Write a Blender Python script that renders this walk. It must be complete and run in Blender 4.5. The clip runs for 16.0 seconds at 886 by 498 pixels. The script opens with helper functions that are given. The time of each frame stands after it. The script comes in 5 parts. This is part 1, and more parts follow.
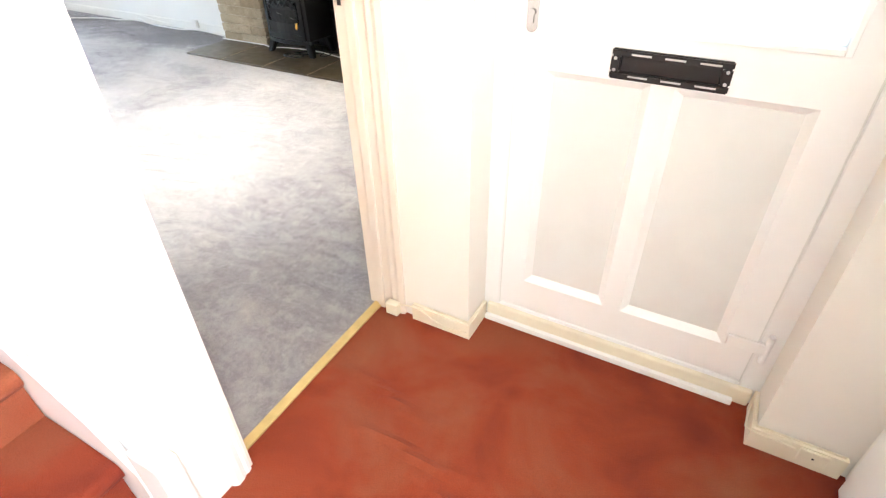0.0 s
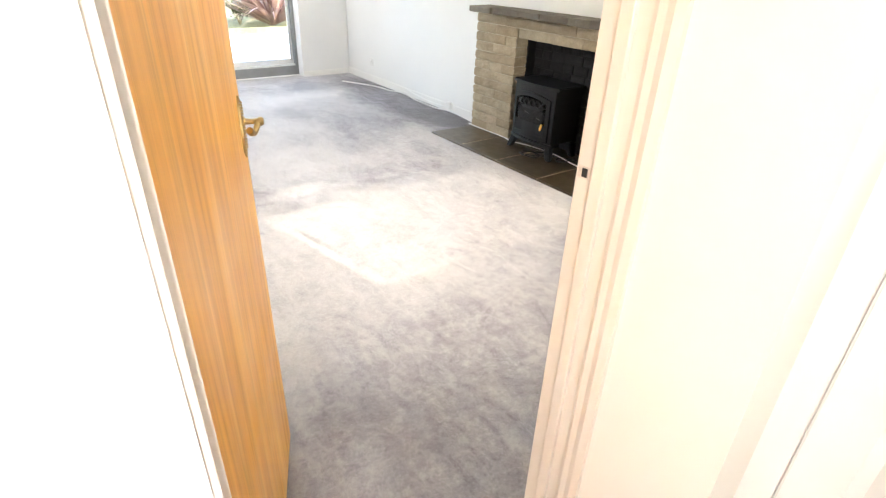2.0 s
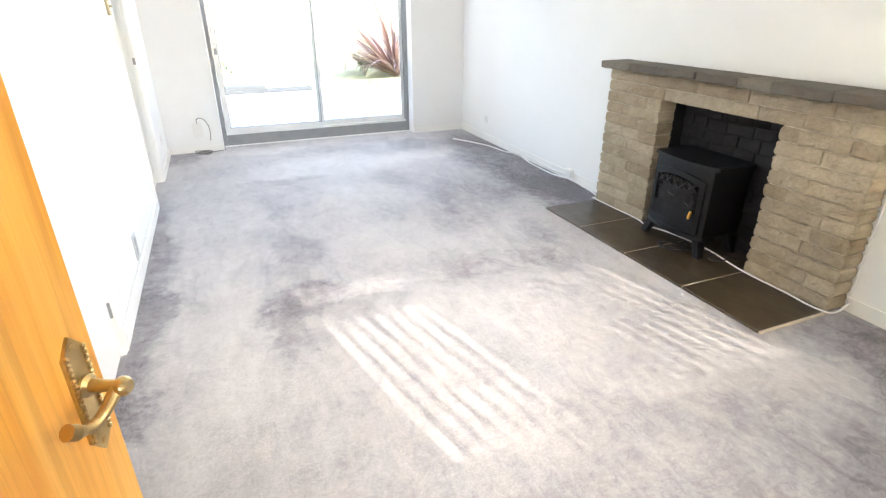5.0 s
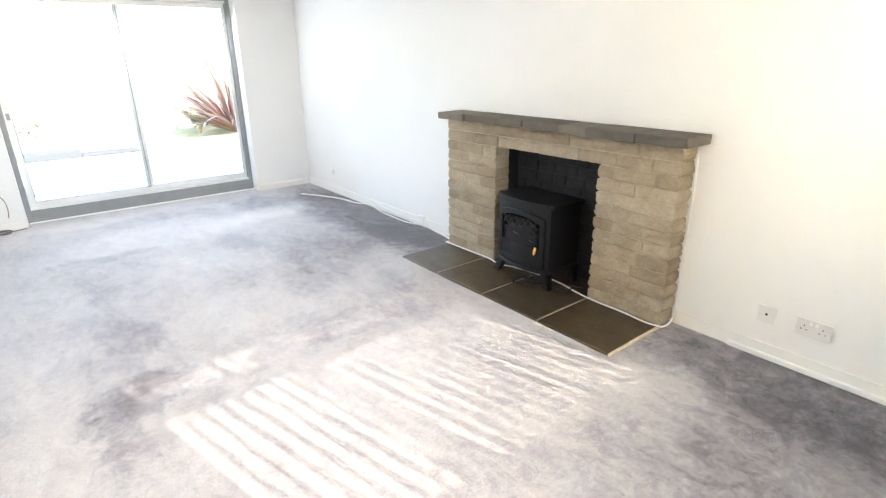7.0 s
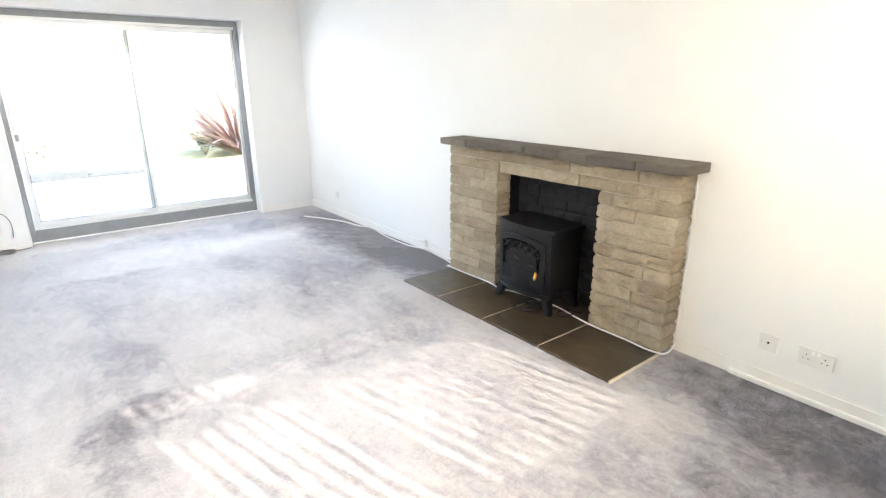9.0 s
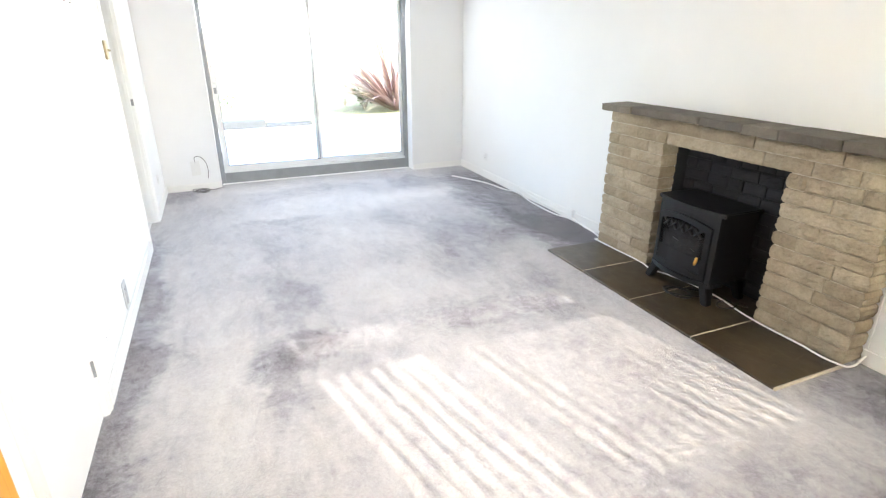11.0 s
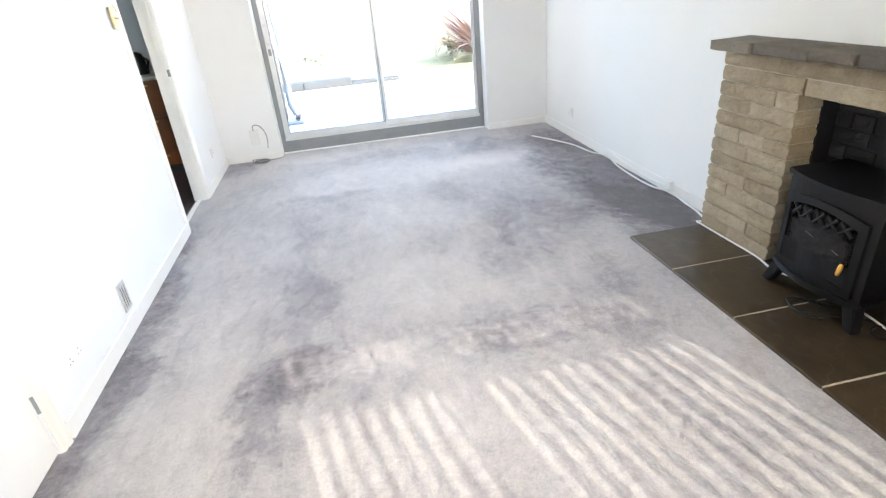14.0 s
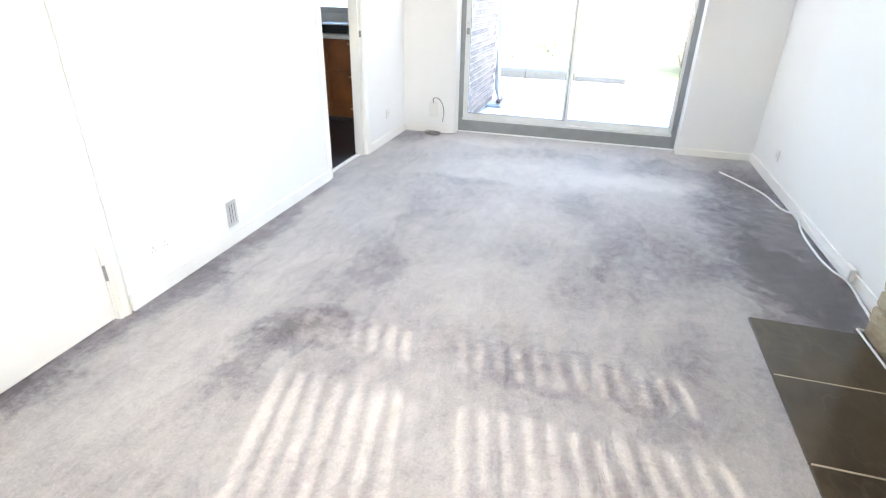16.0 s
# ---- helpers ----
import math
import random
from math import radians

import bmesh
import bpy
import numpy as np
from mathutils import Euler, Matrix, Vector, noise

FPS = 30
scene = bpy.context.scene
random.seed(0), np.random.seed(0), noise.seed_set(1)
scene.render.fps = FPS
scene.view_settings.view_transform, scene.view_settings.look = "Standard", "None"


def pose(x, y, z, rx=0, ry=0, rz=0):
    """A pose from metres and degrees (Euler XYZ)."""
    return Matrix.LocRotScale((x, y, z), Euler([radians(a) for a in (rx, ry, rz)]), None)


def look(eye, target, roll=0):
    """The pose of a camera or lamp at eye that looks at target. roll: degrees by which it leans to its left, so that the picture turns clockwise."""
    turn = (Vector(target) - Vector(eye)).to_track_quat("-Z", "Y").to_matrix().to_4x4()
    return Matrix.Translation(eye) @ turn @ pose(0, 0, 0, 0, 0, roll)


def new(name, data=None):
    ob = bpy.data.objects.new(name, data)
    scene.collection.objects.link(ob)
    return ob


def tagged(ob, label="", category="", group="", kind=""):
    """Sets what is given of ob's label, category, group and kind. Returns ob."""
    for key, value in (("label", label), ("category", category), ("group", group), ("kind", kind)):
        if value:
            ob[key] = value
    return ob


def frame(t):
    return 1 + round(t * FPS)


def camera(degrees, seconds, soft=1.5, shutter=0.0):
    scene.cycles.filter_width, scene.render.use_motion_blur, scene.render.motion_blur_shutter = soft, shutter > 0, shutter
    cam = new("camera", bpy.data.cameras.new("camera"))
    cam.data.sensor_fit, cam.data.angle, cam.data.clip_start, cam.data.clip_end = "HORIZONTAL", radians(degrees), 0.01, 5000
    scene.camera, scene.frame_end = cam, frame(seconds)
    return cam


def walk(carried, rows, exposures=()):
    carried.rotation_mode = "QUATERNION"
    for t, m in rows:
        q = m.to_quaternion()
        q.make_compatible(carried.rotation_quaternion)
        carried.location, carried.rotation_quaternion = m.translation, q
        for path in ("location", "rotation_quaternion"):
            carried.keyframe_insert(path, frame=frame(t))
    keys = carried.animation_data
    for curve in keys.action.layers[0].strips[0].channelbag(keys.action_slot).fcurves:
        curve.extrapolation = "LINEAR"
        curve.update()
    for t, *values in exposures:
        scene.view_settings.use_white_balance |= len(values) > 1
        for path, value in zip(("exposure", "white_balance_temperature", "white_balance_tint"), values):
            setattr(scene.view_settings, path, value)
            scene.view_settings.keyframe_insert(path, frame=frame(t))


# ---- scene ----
cam = camera(79.9, 16.0, 1.25)
PATH = [
    (0, (0.187, 0.299, 1.36), (-0.596, 1.701, 0.168), -1.1),
    (0.5, (0.176, 0.311, 1.379), (-0.785, 1.709, 0.321), 0.5),
    (0.7, (0.158, 0.353, 1.382), (-0.836, 1.734, 0.333), 1.2),
    (1, (0.115, 0.41, 1.385), (-0.942, 1.754, 0.346), 1.0),
    (1.2, (0.057, 0.462, 1.391), (-1.028, 1.805, 0.382), 1.2),
    (1.5, (-0.034, 0.552, 1.399), (-1.193, 1.841, 0.403), -0.5),
    (2, (-0.169, 0.726, 1.399), (-1.588, 1.756, 0.436), 2.0),
    (2.5, (-0.267, 0.889, 1.408), (-1.847, 1.694, 0.482), 1.6),
    (3, (-0.463, 0.991, 1.383), (-2.062, 1.76, 0.46), -1.6),
    (3.5, (-0.645, 1.086, 1.382), (-2.215, 1.924, 0.471), -1.4),
    (3.7, (-0.739, 1.125, 1.378), (-2.316, 1.95, 0.465), -0.4),
    (5.8, (-0.903, 1.25, 1.426), (-2.615, 1.911, 0.63), -0.8),
    (6, (-0.915, 1.264, 1.4), (-2.583, 2.036, 0.613), 0.7),
    (6.5, (-0.903, 1.275, 1.406), (-2.473, 2.285, 0.688), 0.4),
    (7, (-0.923, 1.298, 1.442), (-2.399, 2.46, 0.758), -0.8),
    (7.5, (-0.91, 1.297, 1.414), (-2.352, 2.523, 0.769), -0.8),
    (8, (-0.908, 1.308, 1.417), (-2.342, 2.551, 0.786), -0.6),
    (10.3, (-0.949, 1.247, 1.505), (-2.614, 2.138, 0.845), 0.2),
    (10.5, (-0.958, 1.234, 1.507), (-2.64, 2.058, 0.805), -0.1),
    (11, (-0.983, 1.26, 1.474), (-2.701, 1.972, 0.737), -0.1),
    (11.5, (-1.025, 1.271, 1.473), (-2.783, 1.872, 0.733), -0.1),
    (12, (-1.138, 1.279, 1.459), (-2.933, 1.807, 0.751), -1.4),
    (12.5, (-1.293, 1.295, 1.469), (-3.082, 1.862, 0.777), -1.8),
    (13, (-1.377, 1.418, 1.45), (-3.137, 1.95, 0.661), -3.0),
    (13.5, (-1.44, 1.632, 1.439), (-3.237, 2.015, 0.649), -0.8),
    (14, (-1.514, 1.867, 1.426), (-3.282, 2.148, 0.535), -5.4),
    (14.5, (-1.639, 2.075, 1.377), (-3.395, 2.421, 0.485), -1.6),
    (15, (-1.719, 2.249, 1.373), (-3.496, 2.439, 0.474), 0.1),
    (15.5, (-1.762, 2.468, 1.366), (-3.512, 2.094, 0.473), -0.3),
    (16, (-1.683, 2.568, 1.366), (-3.41, 2.089, 0.479), 1.3),
]
walk(cam, [(t, look(eye, target, roll)) for t, eye, target, roll in PATH], [(0.0, 4.75, 6600, 10), (1.0, 4.6, 6700, 11), (1.5, 4.58, 6750, 11), (2.5, 4.56, 7050, 12), (3.0, 4.52, 7050, 12), (3.5, 4.54, 6900, 12), (6.0, 4.58, 6550, 11), (8.0, 4.76, 6550, 11), (11.5, 4.60, 6500, 11), (13.0, 4.49, 6480, 11), (14.5, 4.44, 6480, 11), (16.0, 4.50, 6480, 11)])
# ---- light ----
world = bpy.data.worlds.new("sky")
scene.world = world
world.use_nodes = True
wn = world.node_tree.nodes
sky = wn.new("ShaderNodeTexSky")
sky.sky_type = "NISHITA"
sky.sun_disc = False
SUN_ELEV, SUN_AZ = 36.0, 13.5          # the sun stands over +x, a little towards +y
sky.sun_elevation = radians(SUN_ELEV)
sky.sun_rotation = radians(90 - SUN_AZ)
wn["Background"].inputs[1].default_value = 0.15
world.node_tree.links.new(sky.outputs[0], wn["Background"].inputs[0])
sun = new("sun", bpy.data.lights.new("sun", "SUN"))
sun.data.energy, sun.data.angle, sun.data.color = 0.195, radians(0.53), (1.0, 0.91, 0.74)
sa, se = radians(SUN_AZ), radians(SUN_ELEV)
sun_way = Vector((math.cos(se) * math.cos(sa), math.cos(se) * math.sin(sa), math.sin(se)))
sun.matrix_world = look(sun_way * 30, (0, 0, 0))
# the sky's light through the front window; fill lamps added for hall and patio
for name, at, way, wide, high, watts, tone in (("front_window_light", (-0.56, 2.91, 1.58), (-1, 0, -0.15), 1.66, 1.22, 10.0, (1.0, 0.94, 0.855)),
                                               ("hall_window_light", (0.97, -0.20, 1.45), (-1, 0, -0.1), 1.0, 1.2, 3.1, (1.0, 0.97, 0.93)),
                                               # lamp strip added at the top of the patio opening to brighten that end
                                               ("patio_door_light", (-7.00, 2.26, 1.93), (1, 0, -1.0), 2.0, 0.16, 1.6, (0.90, 0.95, 1.0))):
    lamp = new(name, bpy.data.lights.new(name, "AREA"))
    lamp.data.shape, lamp.data.size, lamp.data.size_y, lamp.data.energy, lamp.data.color = "RECTANGLE", wide, high, watts, tone
    lamp.matrix_world = look(at, Vector(at) + Vector(way))


# ---- materials ----
def material(name, build):
    m = bpy.data.materials.new(name)
    m.use_nodes = True
    nt = m.node_tree
    build(nt, nt.nodes["Principled BSDF"])
    return m


def node(nt, kind, **values):
    n = nt.nodes.new(kind)
    for key, value in values.items():
        n.inputs[key.replace("_", " ")].default_value = value
    return n


def coords(nt, scale=(1, 1, 1), turn=0.0):
    tc, mp = nt.nodes.new("ShaderNodeTexCoord"), nt.nodes.new("ShaderNodeMapping")
    mp.inputs["Scale"].default_value = scale
    mp.inputs["Rotation"].default_value = (0, 0, turn)
    nt.links.new(tc.outputs["Object"], mp.inputs[0])
    return mp.outputs[0]


def noise_out(nt, co, scale, detail=4, rough=0.55, distort=0.0):
    n = node(nt, "ShaderNodeTexNoise", Scale=scale, Detail=detail, Roughness=rough, Distortion=distort)
    nt.links.new(co, n.inputs["Vector"])
    return n.outputs[0]


def ramp(nt, fac, stops):
    r = nt.nodes.new("ShaderNodeValToRGB")
    els = r.color_ramp.elements
    while len(els) < len(stops):
        els.new(0.5)
    for e, (p, c) in zip(els, stops):
        e.position, e.color = p, (*c, 1)
    nt.links.new(fac, r.inputs[0])
    return r.outputs[0]


def mix(nt, fac, a, b, mode="MIX"):
    n = nt.nodes.new("ShaderNodeMix")
    n.data_type, n.blend_type = "RGBA", mode
    for value, k in ((fac, 0), (a, 6), (b, 7)):
        if isinstance(value, (int, float)):
            n.inputs[k].default_value = value
        elif isinstance(value, tuple):
            n.inputs[k].default_value = (*value, 1)
        else:
            nt.links.new(value, n.inputs[k])
    return n.outputs[2]


def bump(nt, p, height, strength, distance, under=None):
    b = node(nt, "ShaderNodeBump", Strength=strength, Distance=distance)
    nt.links.new(height, b.inputs["Height"])
    if under is not None:
        nt.links.new(under, b.inputs["Normal"])
    nt.links.new(b.outputs[0], p.inputs["Normal"])
    return b.outputs[0]


def plain(name, colour, rough=0.5, metal=0.0, vary=0.06, scale=6.0, grain=0.0, grain_scale=300.0):
    """A paint, plastic or metal with a little dirt in it and, where asked, a fine grain."""
    def build(nt, p):
        co = coords(nt)
        big = noise_out(nt, co, scale, 5)
        low = tuple(c * (1 - vary) for c in colour)
        high = tuple(min(1, c * (1 + vary)) for c in colour)
        nt.links.new(ramp(nt, big, [(0.3, low), (0.7, high)]), p.inputs["Base Color"])
        p.inputs["Roughness"].default_value, p.inputs["Metallic"].default_value = rough, metal
        if grain:
            bump(nt, p, noise_out(nt, co, grain_scale, 3), grain, 0.002)
    return material(name, build)


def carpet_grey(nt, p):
    """Grey twist carpet: trodden pale and brushed dark in patches, dark where it was never walked on; shade by the
    window and light by the patio are painted in.
    """
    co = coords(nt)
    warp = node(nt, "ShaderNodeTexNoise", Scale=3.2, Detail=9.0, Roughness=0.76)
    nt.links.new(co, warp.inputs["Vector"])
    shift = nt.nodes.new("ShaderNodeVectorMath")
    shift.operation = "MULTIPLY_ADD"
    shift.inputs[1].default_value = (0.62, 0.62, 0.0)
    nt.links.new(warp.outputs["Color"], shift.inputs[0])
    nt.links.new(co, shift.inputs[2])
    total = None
    # x, y, radii, tone: wear, plus painted window-side shade and patio-end light
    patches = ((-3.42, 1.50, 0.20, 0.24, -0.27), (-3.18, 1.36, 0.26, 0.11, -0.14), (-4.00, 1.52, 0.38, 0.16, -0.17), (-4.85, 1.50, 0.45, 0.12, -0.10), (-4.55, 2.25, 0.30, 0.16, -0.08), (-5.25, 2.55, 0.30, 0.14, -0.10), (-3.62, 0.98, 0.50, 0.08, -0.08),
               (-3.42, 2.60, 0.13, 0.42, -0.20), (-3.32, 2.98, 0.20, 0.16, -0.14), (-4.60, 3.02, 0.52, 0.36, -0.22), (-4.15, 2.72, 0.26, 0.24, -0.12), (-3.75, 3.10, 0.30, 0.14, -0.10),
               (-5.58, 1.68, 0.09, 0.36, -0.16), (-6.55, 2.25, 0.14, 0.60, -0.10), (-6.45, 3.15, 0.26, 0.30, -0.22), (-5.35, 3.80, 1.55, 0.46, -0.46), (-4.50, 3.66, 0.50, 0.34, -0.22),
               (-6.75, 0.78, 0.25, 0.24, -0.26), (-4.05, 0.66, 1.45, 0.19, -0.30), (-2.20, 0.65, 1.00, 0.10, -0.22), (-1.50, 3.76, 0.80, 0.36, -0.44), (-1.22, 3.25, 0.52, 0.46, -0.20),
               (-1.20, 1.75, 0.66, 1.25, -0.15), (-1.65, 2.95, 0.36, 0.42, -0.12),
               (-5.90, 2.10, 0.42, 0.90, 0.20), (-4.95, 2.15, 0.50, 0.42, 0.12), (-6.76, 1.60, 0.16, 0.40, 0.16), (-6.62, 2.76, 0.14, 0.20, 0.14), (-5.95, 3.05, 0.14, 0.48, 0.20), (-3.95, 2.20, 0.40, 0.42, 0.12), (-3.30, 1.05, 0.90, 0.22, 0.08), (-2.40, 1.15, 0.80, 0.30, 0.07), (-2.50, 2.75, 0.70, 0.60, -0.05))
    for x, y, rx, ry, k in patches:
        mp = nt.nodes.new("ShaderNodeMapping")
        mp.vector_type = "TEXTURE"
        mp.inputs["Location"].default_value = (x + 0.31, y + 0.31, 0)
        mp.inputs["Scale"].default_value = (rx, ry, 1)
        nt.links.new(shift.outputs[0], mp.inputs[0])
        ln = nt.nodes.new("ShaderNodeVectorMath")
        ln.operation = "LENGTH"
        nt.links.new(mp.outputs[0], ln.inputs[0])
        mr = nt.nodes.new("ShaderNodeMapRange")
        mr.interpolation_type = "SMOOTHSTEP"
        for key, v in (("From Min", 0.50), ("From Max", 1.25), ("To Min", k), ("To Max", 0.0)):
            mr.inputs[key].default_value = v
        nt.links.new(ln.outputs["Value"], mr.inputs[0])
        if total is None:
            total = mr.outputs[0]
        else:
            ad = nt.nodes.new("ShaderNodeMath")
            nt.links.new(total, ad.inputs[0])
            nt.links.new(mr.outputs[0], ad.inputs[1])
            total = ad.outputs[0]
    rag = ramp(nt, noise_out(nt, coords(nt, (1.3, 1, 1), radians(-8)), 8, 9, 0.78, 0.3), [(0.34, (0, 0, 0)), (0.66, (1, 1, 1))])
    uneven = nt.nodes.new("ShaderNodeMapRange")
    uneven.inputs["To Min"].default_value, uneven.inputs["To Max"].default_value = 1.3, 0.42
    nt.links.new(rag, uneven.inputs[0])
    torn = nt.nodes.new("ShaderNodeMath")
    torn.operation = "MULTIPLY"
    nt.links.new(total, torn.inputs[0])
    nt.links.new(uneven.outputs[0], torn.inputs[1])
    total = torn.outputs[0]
    cloud = noise_out(nt, co, 1.5, 6, 0.62, 0.5)
    band = noise_out(nt, coords(nt, (0.8, 2.0, 1)), 1.6, 6, 0.66, 0.2)
    fleck = noise_out(nt, coords(nt, (1.6, 1, 1), radians(10)), 22, 8, 0.82, 0.4)
    tuft = noise_out(nt, co, 95, 5, 0.85)
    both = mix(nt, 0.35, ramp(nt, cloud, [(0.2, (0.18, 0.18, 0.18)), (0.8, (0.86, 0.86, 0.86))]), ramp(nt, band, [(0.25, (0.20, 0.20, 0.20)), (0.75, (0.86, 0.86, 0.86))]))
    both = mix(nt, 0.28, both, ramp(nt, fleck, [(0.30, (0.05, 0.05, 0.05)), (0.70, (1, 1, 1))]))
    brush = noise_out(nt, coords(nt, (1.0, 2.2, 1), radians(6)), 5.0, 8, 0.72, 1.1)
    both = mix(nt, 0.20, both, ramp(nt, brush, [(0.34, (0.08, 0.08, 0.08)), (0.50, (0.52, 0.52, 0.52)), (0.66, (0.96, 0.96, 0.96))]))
    wear_and_light = nt.nodes.new("ShaderNodeMath")
    nt.links.new(both, wear_and_light.inputs[0])
    nt.links.new(total, wear_and_light.inputs[1])
    base = ramp(nt, wear_and_light.outputs[0], [(0.0, (0.058, 0.047, 0.054)), (0.18, (0.135, 0.117, 0.131)), (0.36, (0.262, 0.243, 0.257)), (0.53, (0.405, 0.381, 0.379)), (0.79, (0.565, 0.533, 0.510))])
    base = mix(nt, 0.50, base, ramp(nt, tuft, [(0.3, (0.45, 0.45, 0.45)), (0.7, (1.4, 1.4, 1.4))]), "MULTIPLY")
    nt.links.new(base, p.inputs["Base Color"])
    p.inputs["Roughness"].default_value = 0.95
    p.inputs["Sheen Weight"].default_value = 0.55
    p.inputs["Sheen Tint"].default_value = (0.93, 0.95, 1.0, 1)
    p.inputs["Sheen Roughness"].default_value = 0.3
    under = bump(nt, p, fleck, 0.22, 0.012)
    bump(nt, p, tuft, 0.8, 0.008, under)


def carpet_red(nt, p):
    co = coords(nt)
    cloud = noise_out(nt, co, 2.6, 4, 0.55, 0.5)
    tuft = noise_out(nt, co, 260, 2, 0.7)
    base = ramp(nt, cloud, [(0.28, (0.150, 0.013, 0.003)), (0.48, (0.245, 0.033, 0.008)), (0.75, (0.255, 0.074, 0.030))])
    base = mix(nt, 0.4, base, ramp(nt, tuft, [(0.25, (0.6, 0.6, 0.6)), (0.75, (1.3, 1.3, 1.3))]), "MULTIPLY")
    nt.links.new(base, p.inputs["Base Color"])
    p.inputs["Roughness"].default_value = 0.95
    under = bump(nt, p, noise_out(nt, coords(nt, (2, 9, 1), radians(55)), 1.2, 2), 0.5, 0.02)
    bump(nt, p, tuft, 0.6, 0.005, under)


def plaster(colour):
    def build(nt, p):
        co = coords(nt)
        big = noise_out(nt, co, 0.9, 4, 0.6)
        low = tuple(c * 0.955 for c in colour)
        nt.links.new(ramp(nt, big, [(0.3, low), (0.65, colour)]), p.inputs["Base Color"])
        p.inputs["Roughness"].default_value = 0.75
        under = bump(nt, p, noise_out(nt, co, 7, 5), 0.12, 0.01)
        bump(nt, p, noise_out(nt, co, 240, 2), 0.12, 0.002, under)
    return build


def sapele(nt, p):
    """Orange varnished veneer, grain along z."""
    co = coords(nt, (1, 1, 1))
    fig = noise_out(nt, coords(nt, (11, 11, 0.55)), 1.0, 3, 0.5, 1.6)
    line = noise_out(nt, coords(nt, (44, 44, 0.8)), 1.0, 5, 0.62, 0.7)
    pore = noise_out(nt, coords(nt, (320, 320, 7)), 1.0, 2, 0.6)
    base = ramp(nt, fig, [(0.28, (0.70, 0.305, 0.042)), (0.5, (0.82, 0.405, 0.074)), (0.72, (0.88, 0.50, 0.125))])
    base = mix(nt, 0.62, base, ramp(nt, line, [(0.30, (0.66, 0.55, 0.42)), (0.52, (1.0, 1.0, 1.0)), (0.74, (1.12, 1.14, 1.10))]), "MULTIPLY")
    base = mix(nt, 0.22, base, ramp(nt, pore, [(0.3, (0.5, 0.42, 0.32)), (0.5, (1, 1, 1))]), "MULTIPLY")
    nt.links.new(base, p.inputs["Base Color"])
    rough = ramp(nt, noise_out(nt, co, 5, 3), [(0.3, (0.30, 0.30, 0.30)), (0.7, (0.44, 0.44, 0.44))])
    nt.links.new(rough, p.inputs["Roughness"])
    bump(nt, p, line, 0.10, 0.001)


def stone(stops, rough=0.9, grain=0.6):
    """Stone whose tone changes from piece to piece."""
    def build(nt, p):
        co = coords(nt)
        info = nt.nodes.new("ShaderNodeObjectInfo")
        tone = ramp(nt, info.outputs["Random"], stops)
        tone = mix(nt, 0.6, tone, ramp(nt, noise_out(nt, co, 9, 5, 0.65), [(0.3, (0.72, 0.68, 0.62)), (0.7, (1.18, 1.17, 1.15))]), "MULTIPLY")
        tone = mix(nt, 0.35, tone, ramp(nt, noise_out(nt, co, 70, 3, 0.7), [(0.3, (0.66, 0.64, 0.62)), (0.7, (1.2, 1.2, 1.2))]), "MULTIPLY")
        nt.links.new(tone, p.inputs["Base Color"])
        p.inputs["Roughness"].default_value = rough
        under = bump(nt, p, noise_out(nt, co, 24, 6, 0.7), grain, 0.02)
        bump(nt, p, noise_out(nt, co, 180, 3), grain * 0.6, 0.004, under)
    return material("stone", build)


def hearth_stone(nt, p):
    co = coords(nt)
    info = nt.nodes.new("ShaderNodeObjectInfo")
    tone = ramp(nt, info.outputs["Random"], [(0.0, (0.040, 0.029, 0.017)), (1.0, (0.064, 0.048, 0.029))])
    tone = mix(nt, 0.8, tone, ramp(nt, noise_out(nt, coords(nt, (1, 1.8, 1), 0.4), 4, 6, 0.6, 0.5), [(0.3, (0.60, 0.58, 0.56)), (0.7, (1.55, 1.45, 1.25))]), "MULTIPLY")
    vein = ramp(nt, noise_out(nt, coords(nt, (1, 1, 1), 0.9), 3.2, 3, 0.5, 0.4), [(0.490, (0, 0, 0)), (0.5, (0.35, 0.35, 0.35)), (0.506, (0, 0, 0))])
    tone = mix(nt, vein, tone, (0.11, 0.085, 0.06))
    nt.links.new(tone, p.inputs["Base Color"])
    nt.links.new(ramp(nt, noise_out(nt, co, 14, 4), [(0.3, (0.28, 0.28, 0.28)), (0.7, (0.38, 0.38, 0.38))]), p.inputs["Roughness"])
    bump(nt, p, noise_out(nt, coords(nt, (1, 2.2, 1), 0.5), 5, 5, 0.5, 0.5), 0.22, 0.012)


WALL = material("wall_paint", plaster((0.79, 0.788, 0.785)))
CREAM = material("cream_wall_paint", plaster((0.80, 0.796, 0.782)))
HALLW = material("hall_wall_paint", plaster((0.83, 0.805, 0.745)))
CEIL = material("ceiling_paint", plaster((0.84, 0.84, 0.83)))
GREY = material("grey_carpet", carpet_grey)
RED = material("red_carpet", carpet_red)
GLOSS = plain("white_gloss_paint", (0.80, 0.79, 0.765), 0.32, 0, 0.03, 4, 0.05, 60)
UPVC = plain("white_plastic", (0.84, 0.84, 0.83), 0.28, 0, 0.015)
CREAMY = plain("aged_cream_paint", (0.78, 0.72, 0.58), 0.4, 0, 0.06, 9, 0.08, 60)
WOOD = material("orange_door_veneer", sapele)
BRASS = plain("brass", (0.52, 0.385, 0.18), 0.28, 1.0, 0.15, 40)
OLDBRASS = plain("aged_brass", (0.50, 0.34, 0.14), 0.35, 1.0, 0.2, 40)
CHROME = plain("chrome", (0.50, 0.495, 0.50), 0.16, 1.0, 0.02)
BLACK = plain("black_iron_paint", (0.0058, 0.0058, 0.0065), 0.42, 0, 0.15, 12, 0.15, 420)
